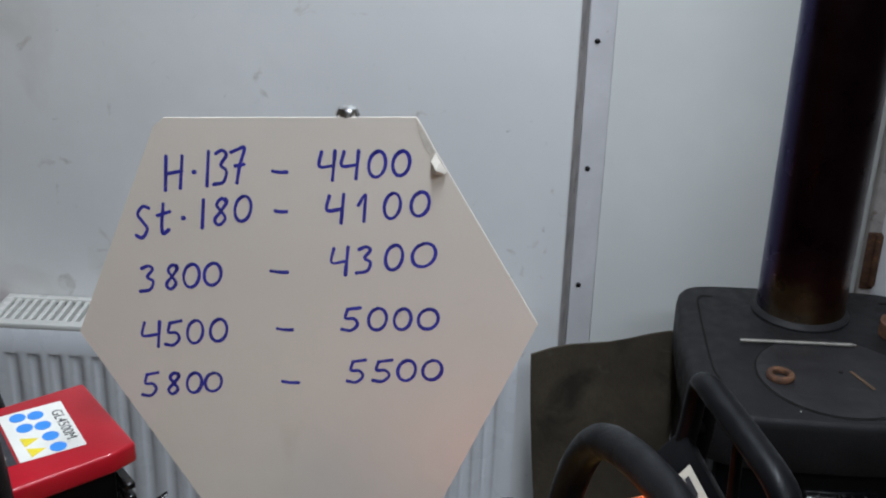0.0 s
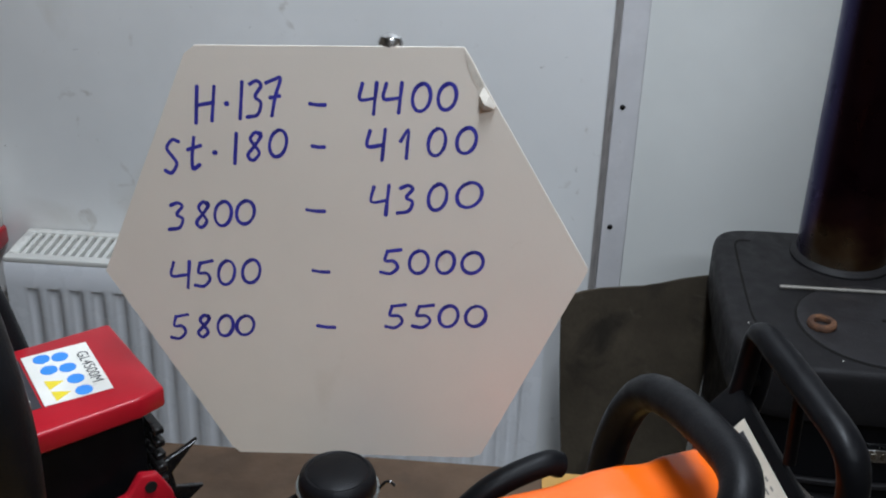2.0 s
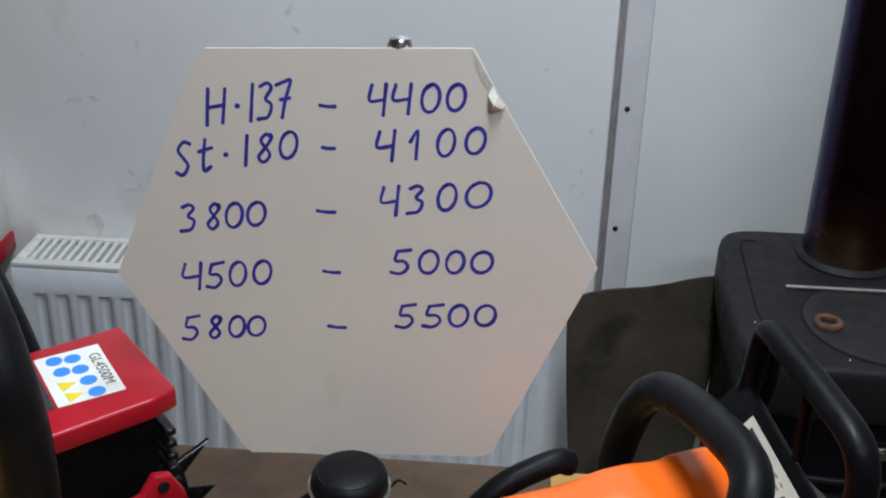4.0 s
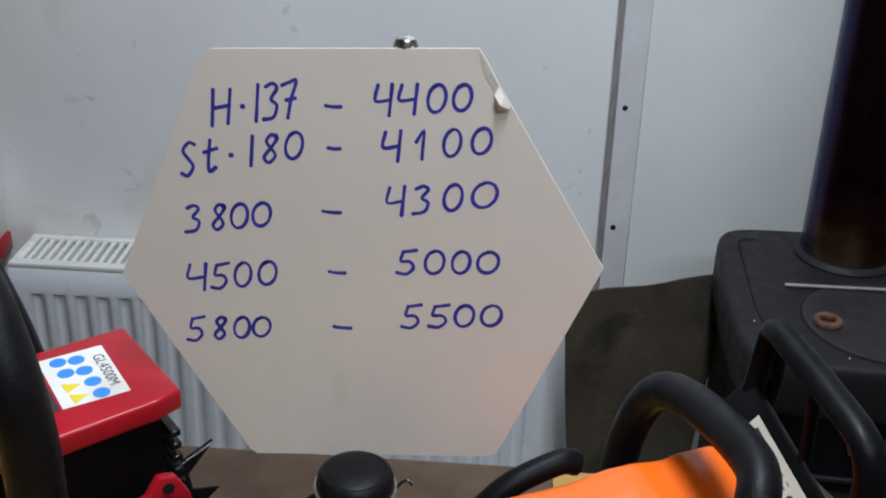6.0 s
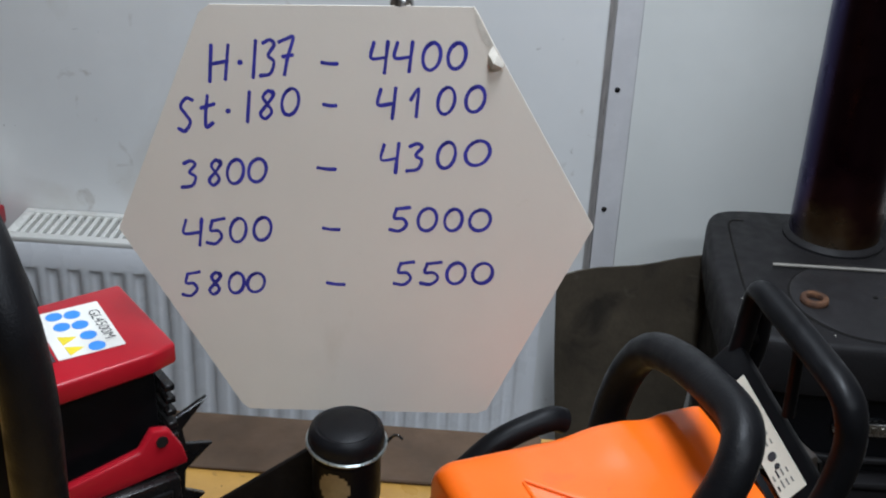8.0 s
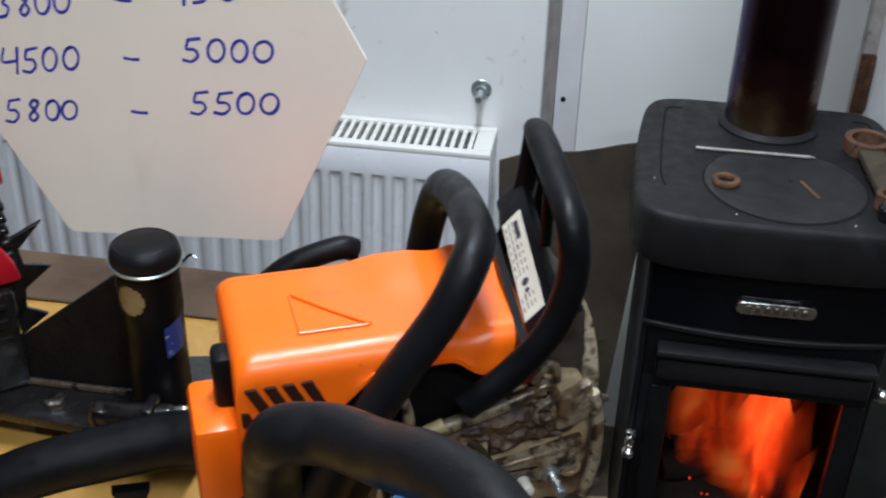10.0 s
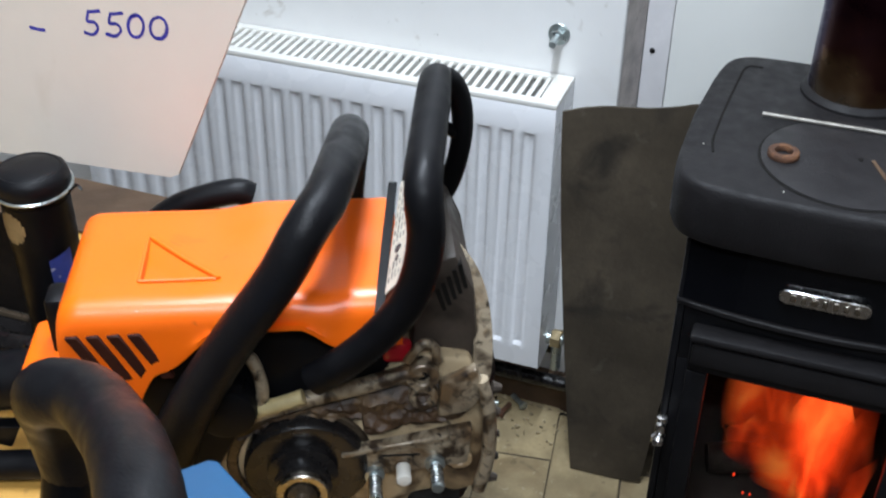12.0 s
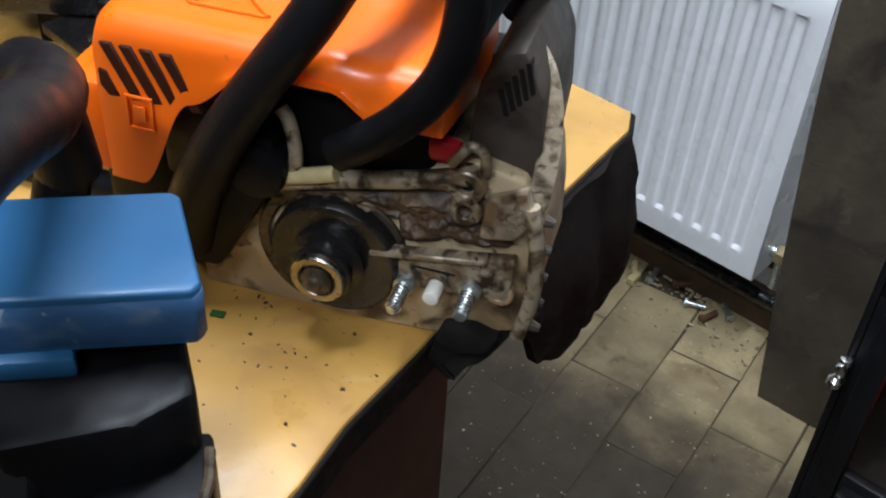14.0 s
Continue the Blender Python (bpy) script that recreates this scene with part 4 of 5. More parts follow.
write_word([("H", -119.5, 15), (".", -99.5, 4), ("I", -91, 7), ("3", -83, 12), ("7", -71.5, 12)], 81, (24, 24), 0.17)
write_word([("-", -40, 10)], 90, (20, 20), 0.0)
write_word([("4", -7, 13), ("4", 9, 14), ("0", 28, 13.5), ("0", 45, 13.5)], 95.5, (20, 17), 0.13)
write_word([("S", -142, 11), ("t", -126, 11), (".", -108, 4), ("I", -95, 7), ("8", -85, 14), ("0", -68.5, 13.5)], 44, (23, 18), 0.235)
write_word([("-", -38, 8)], 62, (20, 20), 0.0)
write_word([("4", -1, 14), ("1", 21.5, 11), ("0", 40, 13), ("0", 59, 14.5)], 65, (20, 17), 0.16)
write_word([("3", -140, 13), ("8", -122, 13), ("0", -107.5, 13.5), ("0", -92, 14.5)], 4.5, (19, 16.5), 0.17)
write_word([("-", -41, 12)], 18, (20, 20), 0.0)
write_word([("4", 3, 14), ("3", 22, 13), ("0", 42, 14), ("0", 61, 19)], 27.5, (20, 17), 0.18)
write_word([("4", -140, 16), ("5", -122, 14), ("0", -105.5, 13.5), ("0", -88, 14.5)], -38.5, (19, 17), 0.17)
write_word([("-", -36, 11)], -25, (20, 20), 0.0)
write_word([("5", 12, 15), ("0", 31, 15), ("0", 50, 14), ("0", 67.5, 16.5)], -12.5, (17, 15), 0.10)
write_word([("5", -141, 14), ("8", -122.5, 13), ("0", -106.5, 13), ("0", -92.5, 14.5)], -77, (18, 14.5), 0.16)
write_word([("-", -32, 12)], -65.5, (20, 20), 0.0)
write_word([("5", 17, 15), ("5", 36, 16), ("0", 54, 15), ("0", 72.5, 16)], -52, (17, 15), 0.12)

# ---------- capped post the board stands on ----------
stand = thing("bench_stand", "black steel bench stand with a capped round post", "stand", pose(0.0079, -0.0038, TOP + 0.0317) @ Matrix.Scale(0.9466, 4))
PX, PY = -0.013, 0.888
M_POST = pose(PX, PY, -0.0002) @ Matrix.Diagonal((0.84, 0.84, 1.03, 1))
part("base_plate", prism([(-0.178, 0.868), (-0.09, 0.862), (0.02, 0.850), (0.04, 0.94), (0.03, 0.99), (-0.176, 0.945)], 0.0, 0.010, "z", 0.002), OILBLK, stand)
part("foot", box(-0.15, 0.01, 0.90, 0.955, -0.0335, 0.001, 0.003), TABLEEDGE, stand, "dark block under the plate")
part("gusset", prism([(-0.175, 0.012), (-0.182, 0.036), (PX - 0.022, 0.152), (PX, 0.152), (PX, 0.012)], 0.916, 0.921, "y", 0.001, 1), TABLEEDGE, stand, "dark upright steel web")
part("post", lathe([(0.030, 0.004), (0.030, 0.165), (0.031, 0.170)], 32, M_POST), BLKPLASTIC, stand)
part("cap", lathe([(0.0335, 0.1690), (0.0342, 0.1720), (0.0338, 0.1775), (0.0322, 0.1815), (0.0285, 0.1838), (0.0262, 0.1832), (0.0240, 0.1842), (0.012, 0.1852), (0.006, 0.1855)], 36, M_POST), RUBBER, stand, "black rubber cap")
part("wire_clamp", hoop(0.0284, 0.0308, 0.003, pose(PX, PY, 0.1735, 4, 3, 0)), ZINC, stand, "thin wire clamp round the cap")
part("wire_tail", tube([(PX + 0.028, PY + 0.004, 0.170), (PX + 0.036, PY + 0.006, 0.178), (PX + 0.042, PY + 0.004, 0.176)], 0.0012, 6, 4), OILBLK, stand)
part("tag", lathe([(0.0308, 0.122), (0.0310, 0.130), (0.0308, 0.160)], 32, M_POST), BLKPLASTIC, stand)
patch = bmesh.new()
bmesh.ops.create_grid(patch, x_segments=12, y_segments=12, size=0.0125)
bmesh.ops.delete(patch, geom=[v for v in patch.verts if v.co.length > 0.0135], context="VERTS")
for v in patch.verts:
    a = v.co.x / 0.0264 - 1.80
    v.co = Vector((PX + 0.0266 * math.cos(a), PY + 0.0266 * math.sin(a), 0.148 + v.co.y * 1.1))
part("worn_patch", patch, BRASS, stand, "round yellowish worn patch")
patch = bmesh.new()
bmesh.ops.create_grid(patch, x_segments=8, y_segments=2, size=0.5)
for v in patch.verts:
    a = v.co.x * 0.7 - 0.50
    v.co = Vector((PX + 0.0268 * math.cos(a), PY + 0.0268 * math.sin(a), 0.108 + v.co.y * 0.030 + 0.006 * v.co.x))
part("sticker", patch, BLUESTICK, stand, "blue sticker")
part("bolt", cyl((-0.115, 0.885, 0.010), (-0.115, 0.885, 0.018), 0.010, seg=6, bevel=0.0015), CHROME, stand, "bright hex bolt")
part("fitting", join(cyl((-0.06, 0.848, 0.040), (0.010, 0.850, 0.044), 0.011, seg=14, bevel=0.002), box(-0.058, -0.044, 0.836, 0.858, 0.010, 0.052, 0.004), box(-0.012, -0.002, 0.836, 0.862, 0.030, 0.058, 0.003)), OILBLK, stand, "oily black steel fitting")
part("union_nut", join(cyl((0.008, 0.850, 0.044), (0.024, 0.851, 0.046), 0.0105, seg=6, bevel=0.001), cyl((-0.002, 0.850, 0.043), (0.008, 0.850, 0.044), 0.0085, seg=16)), CHROME, stand, "bright chrome union nut")
part("weld_bead", tube([(-0.178, 0.912, 0.011), (-0.12, 0.911, 0.012), (-0.06, 0.912, 0.011)], 0.0035, 8, 5), DRUM, stand)

# ---------- orange chainsaw ----------
saw = thing("chainsaw", "orange and black chainsaw without bar, oily case, on the bench", "chainsaw", pose(0.2, 0.76, TOP, 0, 0, 25))


def cover_low(u):
    return 0.091 + 0.066 * step(-0.085, -0.046, u) + 0.029 * step(-0.048, -0.004, u) - 0.015 * step(0.040, 0.066, u)


def cover_top(u, v):
    z = 0.205 - 0.05 * (u + 0.02) * 0.12
    z += 0.0055 * step(-0.020, 0.020, u - 0.10 * (0.1 - v)) * step(0.035, 0.080, v)
    z -= 0.0028 * step(0.034, 0.058, u) * (1 - step(0.060, 0.074, u))
    # the three-cornered hollow
    wall = step(-0.0585, -0.0560, u) * step(0.0150, 0.0175, v)
    z -= wall * max(0.0, min(0.0042, 0.0080 * (1 - (u + 0.057) / 0.052 - (v - 0.016) / 0.056)))
    return z


def saw_cover():
    bm = bmesh.new()
    us = [-0.106, -0.1045, -0.101, -0.096] + [-0.092 + 0.002 * k for k in range(95)] + [0.0985, 0.1025, 0.105]
    rings = []
    for u in us:
        end = 1.0
        if u < -0.092:
            end = math.sqrt(max(0.0, 1 - ((-0.092 - u) / 0.0141) ** 2))
        if u > 0.0985:
            end = math.sqrt(max(0.0, 1 - ((u - 0.0985) / 0.0075) ** 2))
        drop = (0.012 if u < 0 else 0.006) * (1 - end)
        low = cover_low(u)
        ring = [(-0.0155 + 0.001 * (1 - end), low), (-0.0155 + 0.002 * (1 - end), low + 0.004), (-0.0145, (low + 0.186) / 2), (-0.0130, 0.186 - drop)]
        zt = cover_top(u, 0.004) - drop
        for k in range(1, 6):
            a = math.pi / 2 * k / 6
            ring.append((-0.0130 + 0.0155 * (1 - math.cos(a)), 0.186 - drop + (zt - 0.186 + drop) * math.sin(a)))
        for k in range(56):
            v = 0.004 + 0.092 * k / 55
            ring.append((v, cover_top(u, v) - drop))
        zt = cover_top(u, 0.096) - drop
        for k in range(1, 6):
            a = math.pi / 2 * k / 5
            ring.append((0.096 + 0.012 * math.sin(a), zt - 0.014 * (1 - math.cos(a))))
        ring.append((0.111, 0.14))
        rings.append([bm.verts.new((u, v, w)) for v, w in ring])
    for a, b in zip(rings, rings[1:]):
        for i in range(len(a) - 1):
            bm.faces.new((a[i], b[i], b[i + 1], a[i + 1]))
    bm.faces.new(rings[0])
    bm.faces.new(rings[-1][::-1])
    return bm


cover = part("engine_cover", saw_cover(), ORANGE, saw, "glossy orange plastic cover", smooth=35)
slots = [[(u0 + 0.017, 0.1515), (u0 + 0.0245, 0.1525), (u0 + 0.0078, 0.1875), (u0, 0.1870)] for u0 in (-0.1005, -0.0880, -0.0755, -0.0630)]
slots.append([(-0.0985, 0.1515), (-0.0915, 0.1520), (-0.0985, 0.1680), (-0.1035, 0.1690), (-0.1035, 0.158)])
# Dark inserts paint the shade inside the vent openings.
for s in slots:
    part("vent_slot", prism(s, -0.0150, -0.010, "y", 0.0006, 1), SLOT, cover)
part("emblem", join(box(-0.088, -0.070, -0.0168, -0.0150, 0.132, 0.134, 0.0003, 1), box(-0.088, -0.070, -0.0168, -0.0150, 0.154, 0.156, 0.0003, 1), box(-0.088, -0.086, -0.0168, -0.0150, 0.1343, 0.1537, 0.0003, 1), box(-0.072, -0.070, -0.0168, -0.0150, 0.1343, 0.1537, 0.0003, 1), box(-0.083, -0.075, -0.0168, -0.0150, 0.139, 0.149, 0.0003, 1)), ORANGE, cover, "moulded square mark")
part("moulded_edge", tube([(-0.0575, 0.064, 0.2053), (-0.0575, 0.040, 0.2053), (-0.0575, 0.0165, 0.2056)], 0.0013, 8, 3), ORANGE, cover)
part("moulded_edge", tube([(-0.0575, 0.0165, 0.2053), (-0.035, 0.0163, 0.2052), (-0.010, 0.0160, 0.2054)], 0.0013, 8, 3), ORANGE, cover)
part("moulded_edge", tube([(-0.0560, 0.0660, 0.2051), (-0.032, 0.0400, 0.2050), (-0.008, 0.0165, 0.2054)], 0.0014, 8, 3), ORANGE, cover)
part("rear_block", box(-0.136, -0.104, -0.012, 0.050, 0.090, 0.156, 0.006), ORANGE, saw, "orange rear housing")
part("filter_knob", join(box(-0.118, -0.104, 0.012, 0.036, 0.140, 0.196, 0.005), box(-0.112, -0.1065, 0.016, 0.032, 0.120, 0.145, 0.002)), BLKPLASTIC, saw, "black twist knob")
part("inner_housing", box(-0.080, 0.098, 0.004, 0.092, 0.085, 0.186, 0.006), BLKPLASTIC, saw)
part("choke_lever", tube([(-0.075, 0.128, 0.170), (-0.045, 0.130, 0.190), (-0.008, 0.130, 0.200), (0.006, 0.130, 0.196)], 0.0095, 12, 6), BLKPLASTIC, saw)
part("starter_housing", box(-0.06, 0.12, 0.095, 0.128, 0.0, 0.165, 0.012), BLKPLASTIC, saw)

case_poly = [(-0.061, 0.0), (-0.058, 0.042), (-0.040, 0.072), (-0.004, 0.104), (0.035, 0.118), (0.075, 0.130), (0.122, 0.146), (0.150, 0.140), (0.158, 0.120), (0.162, 0.093), (0.164, 0.048), (0.158, 0.022), (0.102, 0.003), (0.056, 0.0)]
case = part("crankcase", prism(case_poly, 0.004, 0.094, "y", 0.004), CASEMAT, saw, "grey magnesium crankcase caked with brown oily dust")
# raised rim and ribs on the clutch side
rim = [(-0.052, 0.0, 0.046), (-0.030, 0.0, 0.078), (0.0, 0.0, 0.102), (0.035, 0.0, 0.114), (0.080, 0.0, 0.126), (0.118, 0.0, 0.138)]
part("case_rim", tube(rim, 0.006, 10, 5), CASECLEAN, case)
part("case_rim", tube([(-0.050, 0.002, 0.020), (-0.054, 0.001, 0.036), (-0.046, 0.001, 0.056), (-0.030, 0.002, 0.066)], 0.006, 10, 5), CASECLEAN, case)
for u, w, r in ((0.118, 0.133, 0.009), (0.119, 0.116, 0.008), (0.141, 0.116, 0.007), (0.144, 0.058, 0.0070), (-0.050, 0.031, 0.005)):
    part("boss", hoop(r * 0.55, r * 1.25, 0.012, pose(u, 0.0065, w, 90)), CASECLEAN if w > 0.1 else CASEMAT, case)
    # Dark disc paints the shade in the bore.
    part("boss_hole", cyl((u, 0.002, w), (u, -0.0005, w), r * 0.56, seg=14), DARKHOLE, case)
part("front_ear", prism([(0.128, 0.098), (0.150, 0.102), (0.160, 0.118), (0.154, 0.140), (0.140, 0.132), (0.130, 0.128)], -0.006, 0.004, "y", 0.003), CASECLEAN, case)
part("front_flange", tube([(0.157, -0.002, 0.128), (0.163, -0.003, 0.100), (0.164, -0.003, 0.060), (0.158, -0.002, 0.026)], 0.005, 10, 6), CASECLEAN, case)
for k in range(5):
    part("spike_stub", cyl((0.165, 0.0, 0.035 + 0.021 * k), (0.171, 0.0, 0.034 + 0.021 * k), 0.004, 0.0025, 8), SOOTY, case)
part("guide_plate", prism([(0.076, 0.046), (0.150, 0.055), (0.152, 0.088), (0.080, 0.073)], -0.006, 0.003, "y", 0.002), CASECLEAN, case, "flat bar mounting pad")
part("guide_lip", box(0.078, 0.152, -0.012, -0.002, 0.080, 0.084, 0.001, 1, Matrix.Translation((0, 0, -0.021)) @ pose(0, 0, 0, 0, -10, 0)), CASECLEAN, case)
part("oil_slot", box(0.090, 0.116, -0.0068, -0.004, 0.066, 0.0675, 0.0003, 1, pose(0, 0, 0, 0, 0, 0)), DARKHOLE, case)
cake = bmesh.new()
skin = []
for i in range(121):
    u = -0.022 + 0.178 * i / 120
    high = 0.100 + 0.24 * u if u < 0.12 else 0.129 - 0.45 * (u - 0.12)
    low = 0.097 - 0.18 * abs(u - 0.04) if u < 0.078 else 0.0735 + 0.19 * (u - 0.078)
    low -= 0.010 * (1 - step(-0.01, 0.03, u))
    col = []
    for k in range(41):
        q = k / 40
        w = low + (high - low) * q
        edge = min(1.0, 4.5 * min(q, 1 - q)) * step(-0.022, -0.004, u) * (1 - step(0.138, 0.156, u))
        h = 0.0036 * noise.noise((u * 60, w * 95, 1.7)) + 0.0028 * noise.noise((u * 150, w * 210, 4.1)) + 0.0013 * noise.noise((u * 420, w * 460, 8.3))
        col.append(cake.verts.new((u, 0.0050 - edge * (0.0062 + 1.2 * h) + 0.0015 * (1 - edge), w)))
    skin.append(col)
for a, b in zip(skin, skin[1:]):
    for k in range(40):
        cake.faces.new((a[k], b[k], b[k + 1], a[k + 1]))
tagged(part("sawdust_cake", cake, GUNK, case, "dark brown caked oily sawdust", smooth=50), kind="stuff")
part("chain_channel", prism([(0.104, 0.004), (0.120, -0.004), (0.140, 0.002), (0.146, 0.018), (0.130, 0.024), (0.110, 0.020)], -0.004, 0.02, "y", 0.003), DARKHOLE, case, "black oily opening")
for u, w in ((0.0845, 0.051), (0.1265, 0.0585)):
    s = part("bar_stud", join(cyl((u, 0.0, w), (u, -0.032, w), 0.0042, seg=14, bevel=0.0008), cyl((u, -0.004, w), (u, -0.010, w), 0.0070, seg=16, bevel=0.001)), ZINC, saw, "threaded steel stud")
    for k in range(7):
        part("thread", hoop(0.0040, 0.0048, 0.0010, pose(u, -0.013 - 0.0026 * k, w, 90)), CHROME, s)
part("tensioner_pin", cyl((0.1045, 0.0, 0.0545), (0.1045, -0.019, 0.0545), 0.0052, seg=18, bevel=0.001), WHITEPL, saw, "white plastic pin")
DU, DW = 0.038, 0.060
drum = part("clutch_drum", lathe([(0.041, -0.010), (0.042, -0.008), (0.042, 0.006), (0.040, 0.0085), (0.036, 0.0090), (0.026, 0.0075), (0.020, 0.0078)], 48, pose(DU, -0.002, DW, 90)), OILBLK, saw, "oily black steel clutch drum")
part("sprocket", join(lathe([(0.024, 0.007), (0.024, 0.012), (0.018, 0.014), (0.018, 0.020), (0.020, 0.021), (0.020, 0.024), (0.014, 0.026)], 36, pose(DU - 0.002, -0.002, DW, 90))), OILBLK, drum, "oily black sprocket")
part("sprocket_ring", hoop(0.0115, 0.0175, 0.006, pose(DU - 0.002, -0.026, DW, 90)), WORNRING, drum, "bright worn rim")
part("shaft_end", lathe([(0.010, 0.024), (0.010, 0.031), (0.005, 0.033), (0.0045, 0.036), (0.002, 0.037)], 24, pose(DU - 0.002, -0.002, DW, 90)), DRUM, drum)
part("drum_seat", hoop(0.0425, 0.0505, 0.004, pose(DU - 0.004, 0.0042, DW - 0.002, 90)), DRUM, drum, "worn pale ring round the drum")
# handlebar
BAR = [(-0.060, -0.012, 0.050), (-0.047, -0.017, 0.095), (-0.026, -0.020, 0.140), (0.003, -0.021, 0.188), (0.031, -0.021, 0.229), (0.049, -0.015, 0.259), (0.062, 0.006, 0.269), (0.069, 0.046, 0.266), (0.075, 0.096, 0.256), (0.077, 0.137, 0.239), (0.075, 0.161, 0.205), (0.070, 0.172, 0.155), (0.062, 0.166, 0.095), (0.052, 0.145, 0.030)]
part("handlebar", tube(BAR, lambda f: 0.0138 + 0.003 * (1 - step(0.05, 0.25, f)), 20, 8), RUBBER, saw, "black rubber-coated front handle")
part("bar_mount", join(cyl((-0.010, -0.016, 0.118), (-0.010, 0.02, 0.118), 0.020, seg=22, bevel=0.004), prism([(-0.066, 0.030), (-0.040, 0.030), (-0.002, 0.100), (0.004, 0.140), (-0.030, 0.150), (-0.052, 0.110)], -0.012, 0.012, "y", 0.005)), BLKPLASTIC, saw)
part("vibration_mount", tube([(0.008, 0.0, 0.105), (0.014, -0.004, 0.128), (0.010, -0.002, 0.150), (0.004, 0.0, 0.158)], 0.0045, 10, 5), CASECLEAN, saw, "grey bent bracket")
part("fuel_line", tube([(0.008, -0.004, 0.112), (0.026, -0.006, 0.119), (0.040, -0.006, 0.124)], 0.0052, 12, 5), YELLOWED, saw, "yellowed plastic pipe")
part("oil_switch", box(0.092, 0.112, 0.002, 0.012, 0.141, 0.157, 0.004), REDPLASTIC, saw, "small red lever")
part("side_arch", tube([(0.108, -0.002, 0.146), (0.118, -0.002, 0.160), (0.126, 0.0, 0.156), (0.128, 0.0, 0.142)], 0.0032, 10, 5), CASECLEAN, saw)
# hand guard: a hoop with a web that carries the label
GUARD = [(0.048, -0.027, 0.155), (0.068, -0.030, 0.171), (0.088, -0.031, 0.190), (0.105, -0.032, 0.213), (0.114, -0.032, 0.236), (0.118, -0.032, 0.262), (0.117, -0.029, 0.283), (0.118, -0.016, 0.295), (0.123, 0.020, 0.300), (0.129, 0.060, 0.303), (0.1335, 0.090, 0.304), (0.1375, 0.103, 0.297), (0.137, 0.106, 0.280), (0.134, 0.106, 0.255), (0.127, 0.106, 0.225), (0.114, 0.106, 0.185)]
guard = part("hand_guard", tube(GUARD, lambda f: 0.0112 - 0.0030 * step(0.60, 0.75, f), 16, 8, 0.82, (0, 1, 0)), BLKPLASTIC, saw, "black plastic hand guard")
part("guard_rib", tube([(0.137, 0.100, 0.300), (0.147, 0.107, 0.290), (0.153, 0.110, 0.268), (0.152, 0.111, 0.240), (0.144, 0.112, 0.210), (0.128, 0.113, 0.185)], 0.0075, 12, 6), BLKPLASTIC, guard)
part("guard_rib", tube([(0.136, 0.104, 0.262), (0.145, 0.108, 0.256), (0.152, 0.110, 0.250)], 0.0045, 10, 4), BLKPLASTIC, guard)
part("guard_rib", tube([(0.1245, 0.036, 0.297), (0.124, 0.034, 0.270), (0.1225, 0.031, 0.242)], 0.0045, 10, 5), BLKPLASTIC, guard)
M_LAB = Matrix(((0.541, 0.150, -0.826, 0.108), (-0.243, 0.970, 0.016, 0.034), (0.803, 0.194, 0.561, 0.2255), (0, 0, 0, 1)))
part("guard_web", box(-0.0125, 0.019, -0.0640, 0.084, -0.010, 0.0, 0.003, 2, M_LAB), BLKPLASTIC, guard)
label = part("label", box(-0.0103, 0.0103, -0.0500, 0.0515, 0.0, 0.0008, 0.0002, 1, M_LAB), GUARDLABEL, guard, "yellowed white printed warning label")
part("print_block", box(0.0015, 0.0055, 0.0260, 0.0440, 0.0008, 0.0012, 0, 1, M_LAB), PRINT, label, "bold dark heading bar", smooth=0)
for k in range(11):
    v = 0.041 - 0.0083 * k
    if k in (7, 8):
        part("print_block", cyl(M_LAB @ Vector((-0.001, v, 0.0008)), M_LAB @ Vector((-0.001, v, 0.0012)), 0.0034 if k == 7 else 0.0022, seg=18), PRINT, label, smooth=0)
    else:
        for q in range(4):
            if k < 2 and q == 3:
                continue
            part("print_line", box(-0.0082 + 0.0038 * q, -0.0070 + 0.0038 * q, v, v + 0.004 + 0.0026 * ((k * 3 + q * 5) % 3) / 2, 0.0008, 0.0011, 0, 1, M_LAB), PRINT if (k + q) % 5 == 0 else GREYPRINT, label, smooth=0)
part("guard_foot", sheet([[(0.093, -0.026, 0.200), (0.100, 0.035, 0.212), (0.108, 0.098, 0.222)], [(0.092, -0.010, 0.170), (0.100, 0.040, 0.175), (0.104, 0.100, 0.180)]], 0.006), BLKPLASTIC, guard)
part("muffler_cover", prism([(0.104, 0.060), (0.150, 0.060), (0.156, 0.150), (0.153, 0.190), (0.141, 0.217), (0.126, 0.212), (0.116, 0.190)], 0.014, 0.108, "y", 0.004), SOOTY, saw, "sooty dark front shroud")
for k in range(5):
    q = k / 4
    ut, wt, ub, wb = 0.1275 + 0.0140 * q, 0.1905 + 0.0200 * q, 0.1325 + 0.0135 * q, 0.1755 + 0.0170 * q
    part("cooling_slot", prism([(ut, wt), (ut + 0.0026, wt + 0.001), (ub + 0.0024, wb), (ub, wb - 0.001)], 0.0128, 0.0200, "y"), DARKHOLE, saw)
flange = [(0.137, 0.050, 0.2125), (0.148, 0.043, 0.2040), (0.157, 0.036, 0.1920), (0.1630, 0.028, 0.1760), (0.1660, 0.018, 0.1540), (0.1655, 0.008, 0.1300), (0.1620, 0.004, 0.1120)]
part("front_plate", sheet([[(u - 0.013 * q, v - 0.004 * q, w - 0.006 * q) for q in (0.0, 0.5, 1.0)] for u, v, w in glide(flange, 4)], 0.004), CASECLEAN, saw, "pale grey curved front flange")

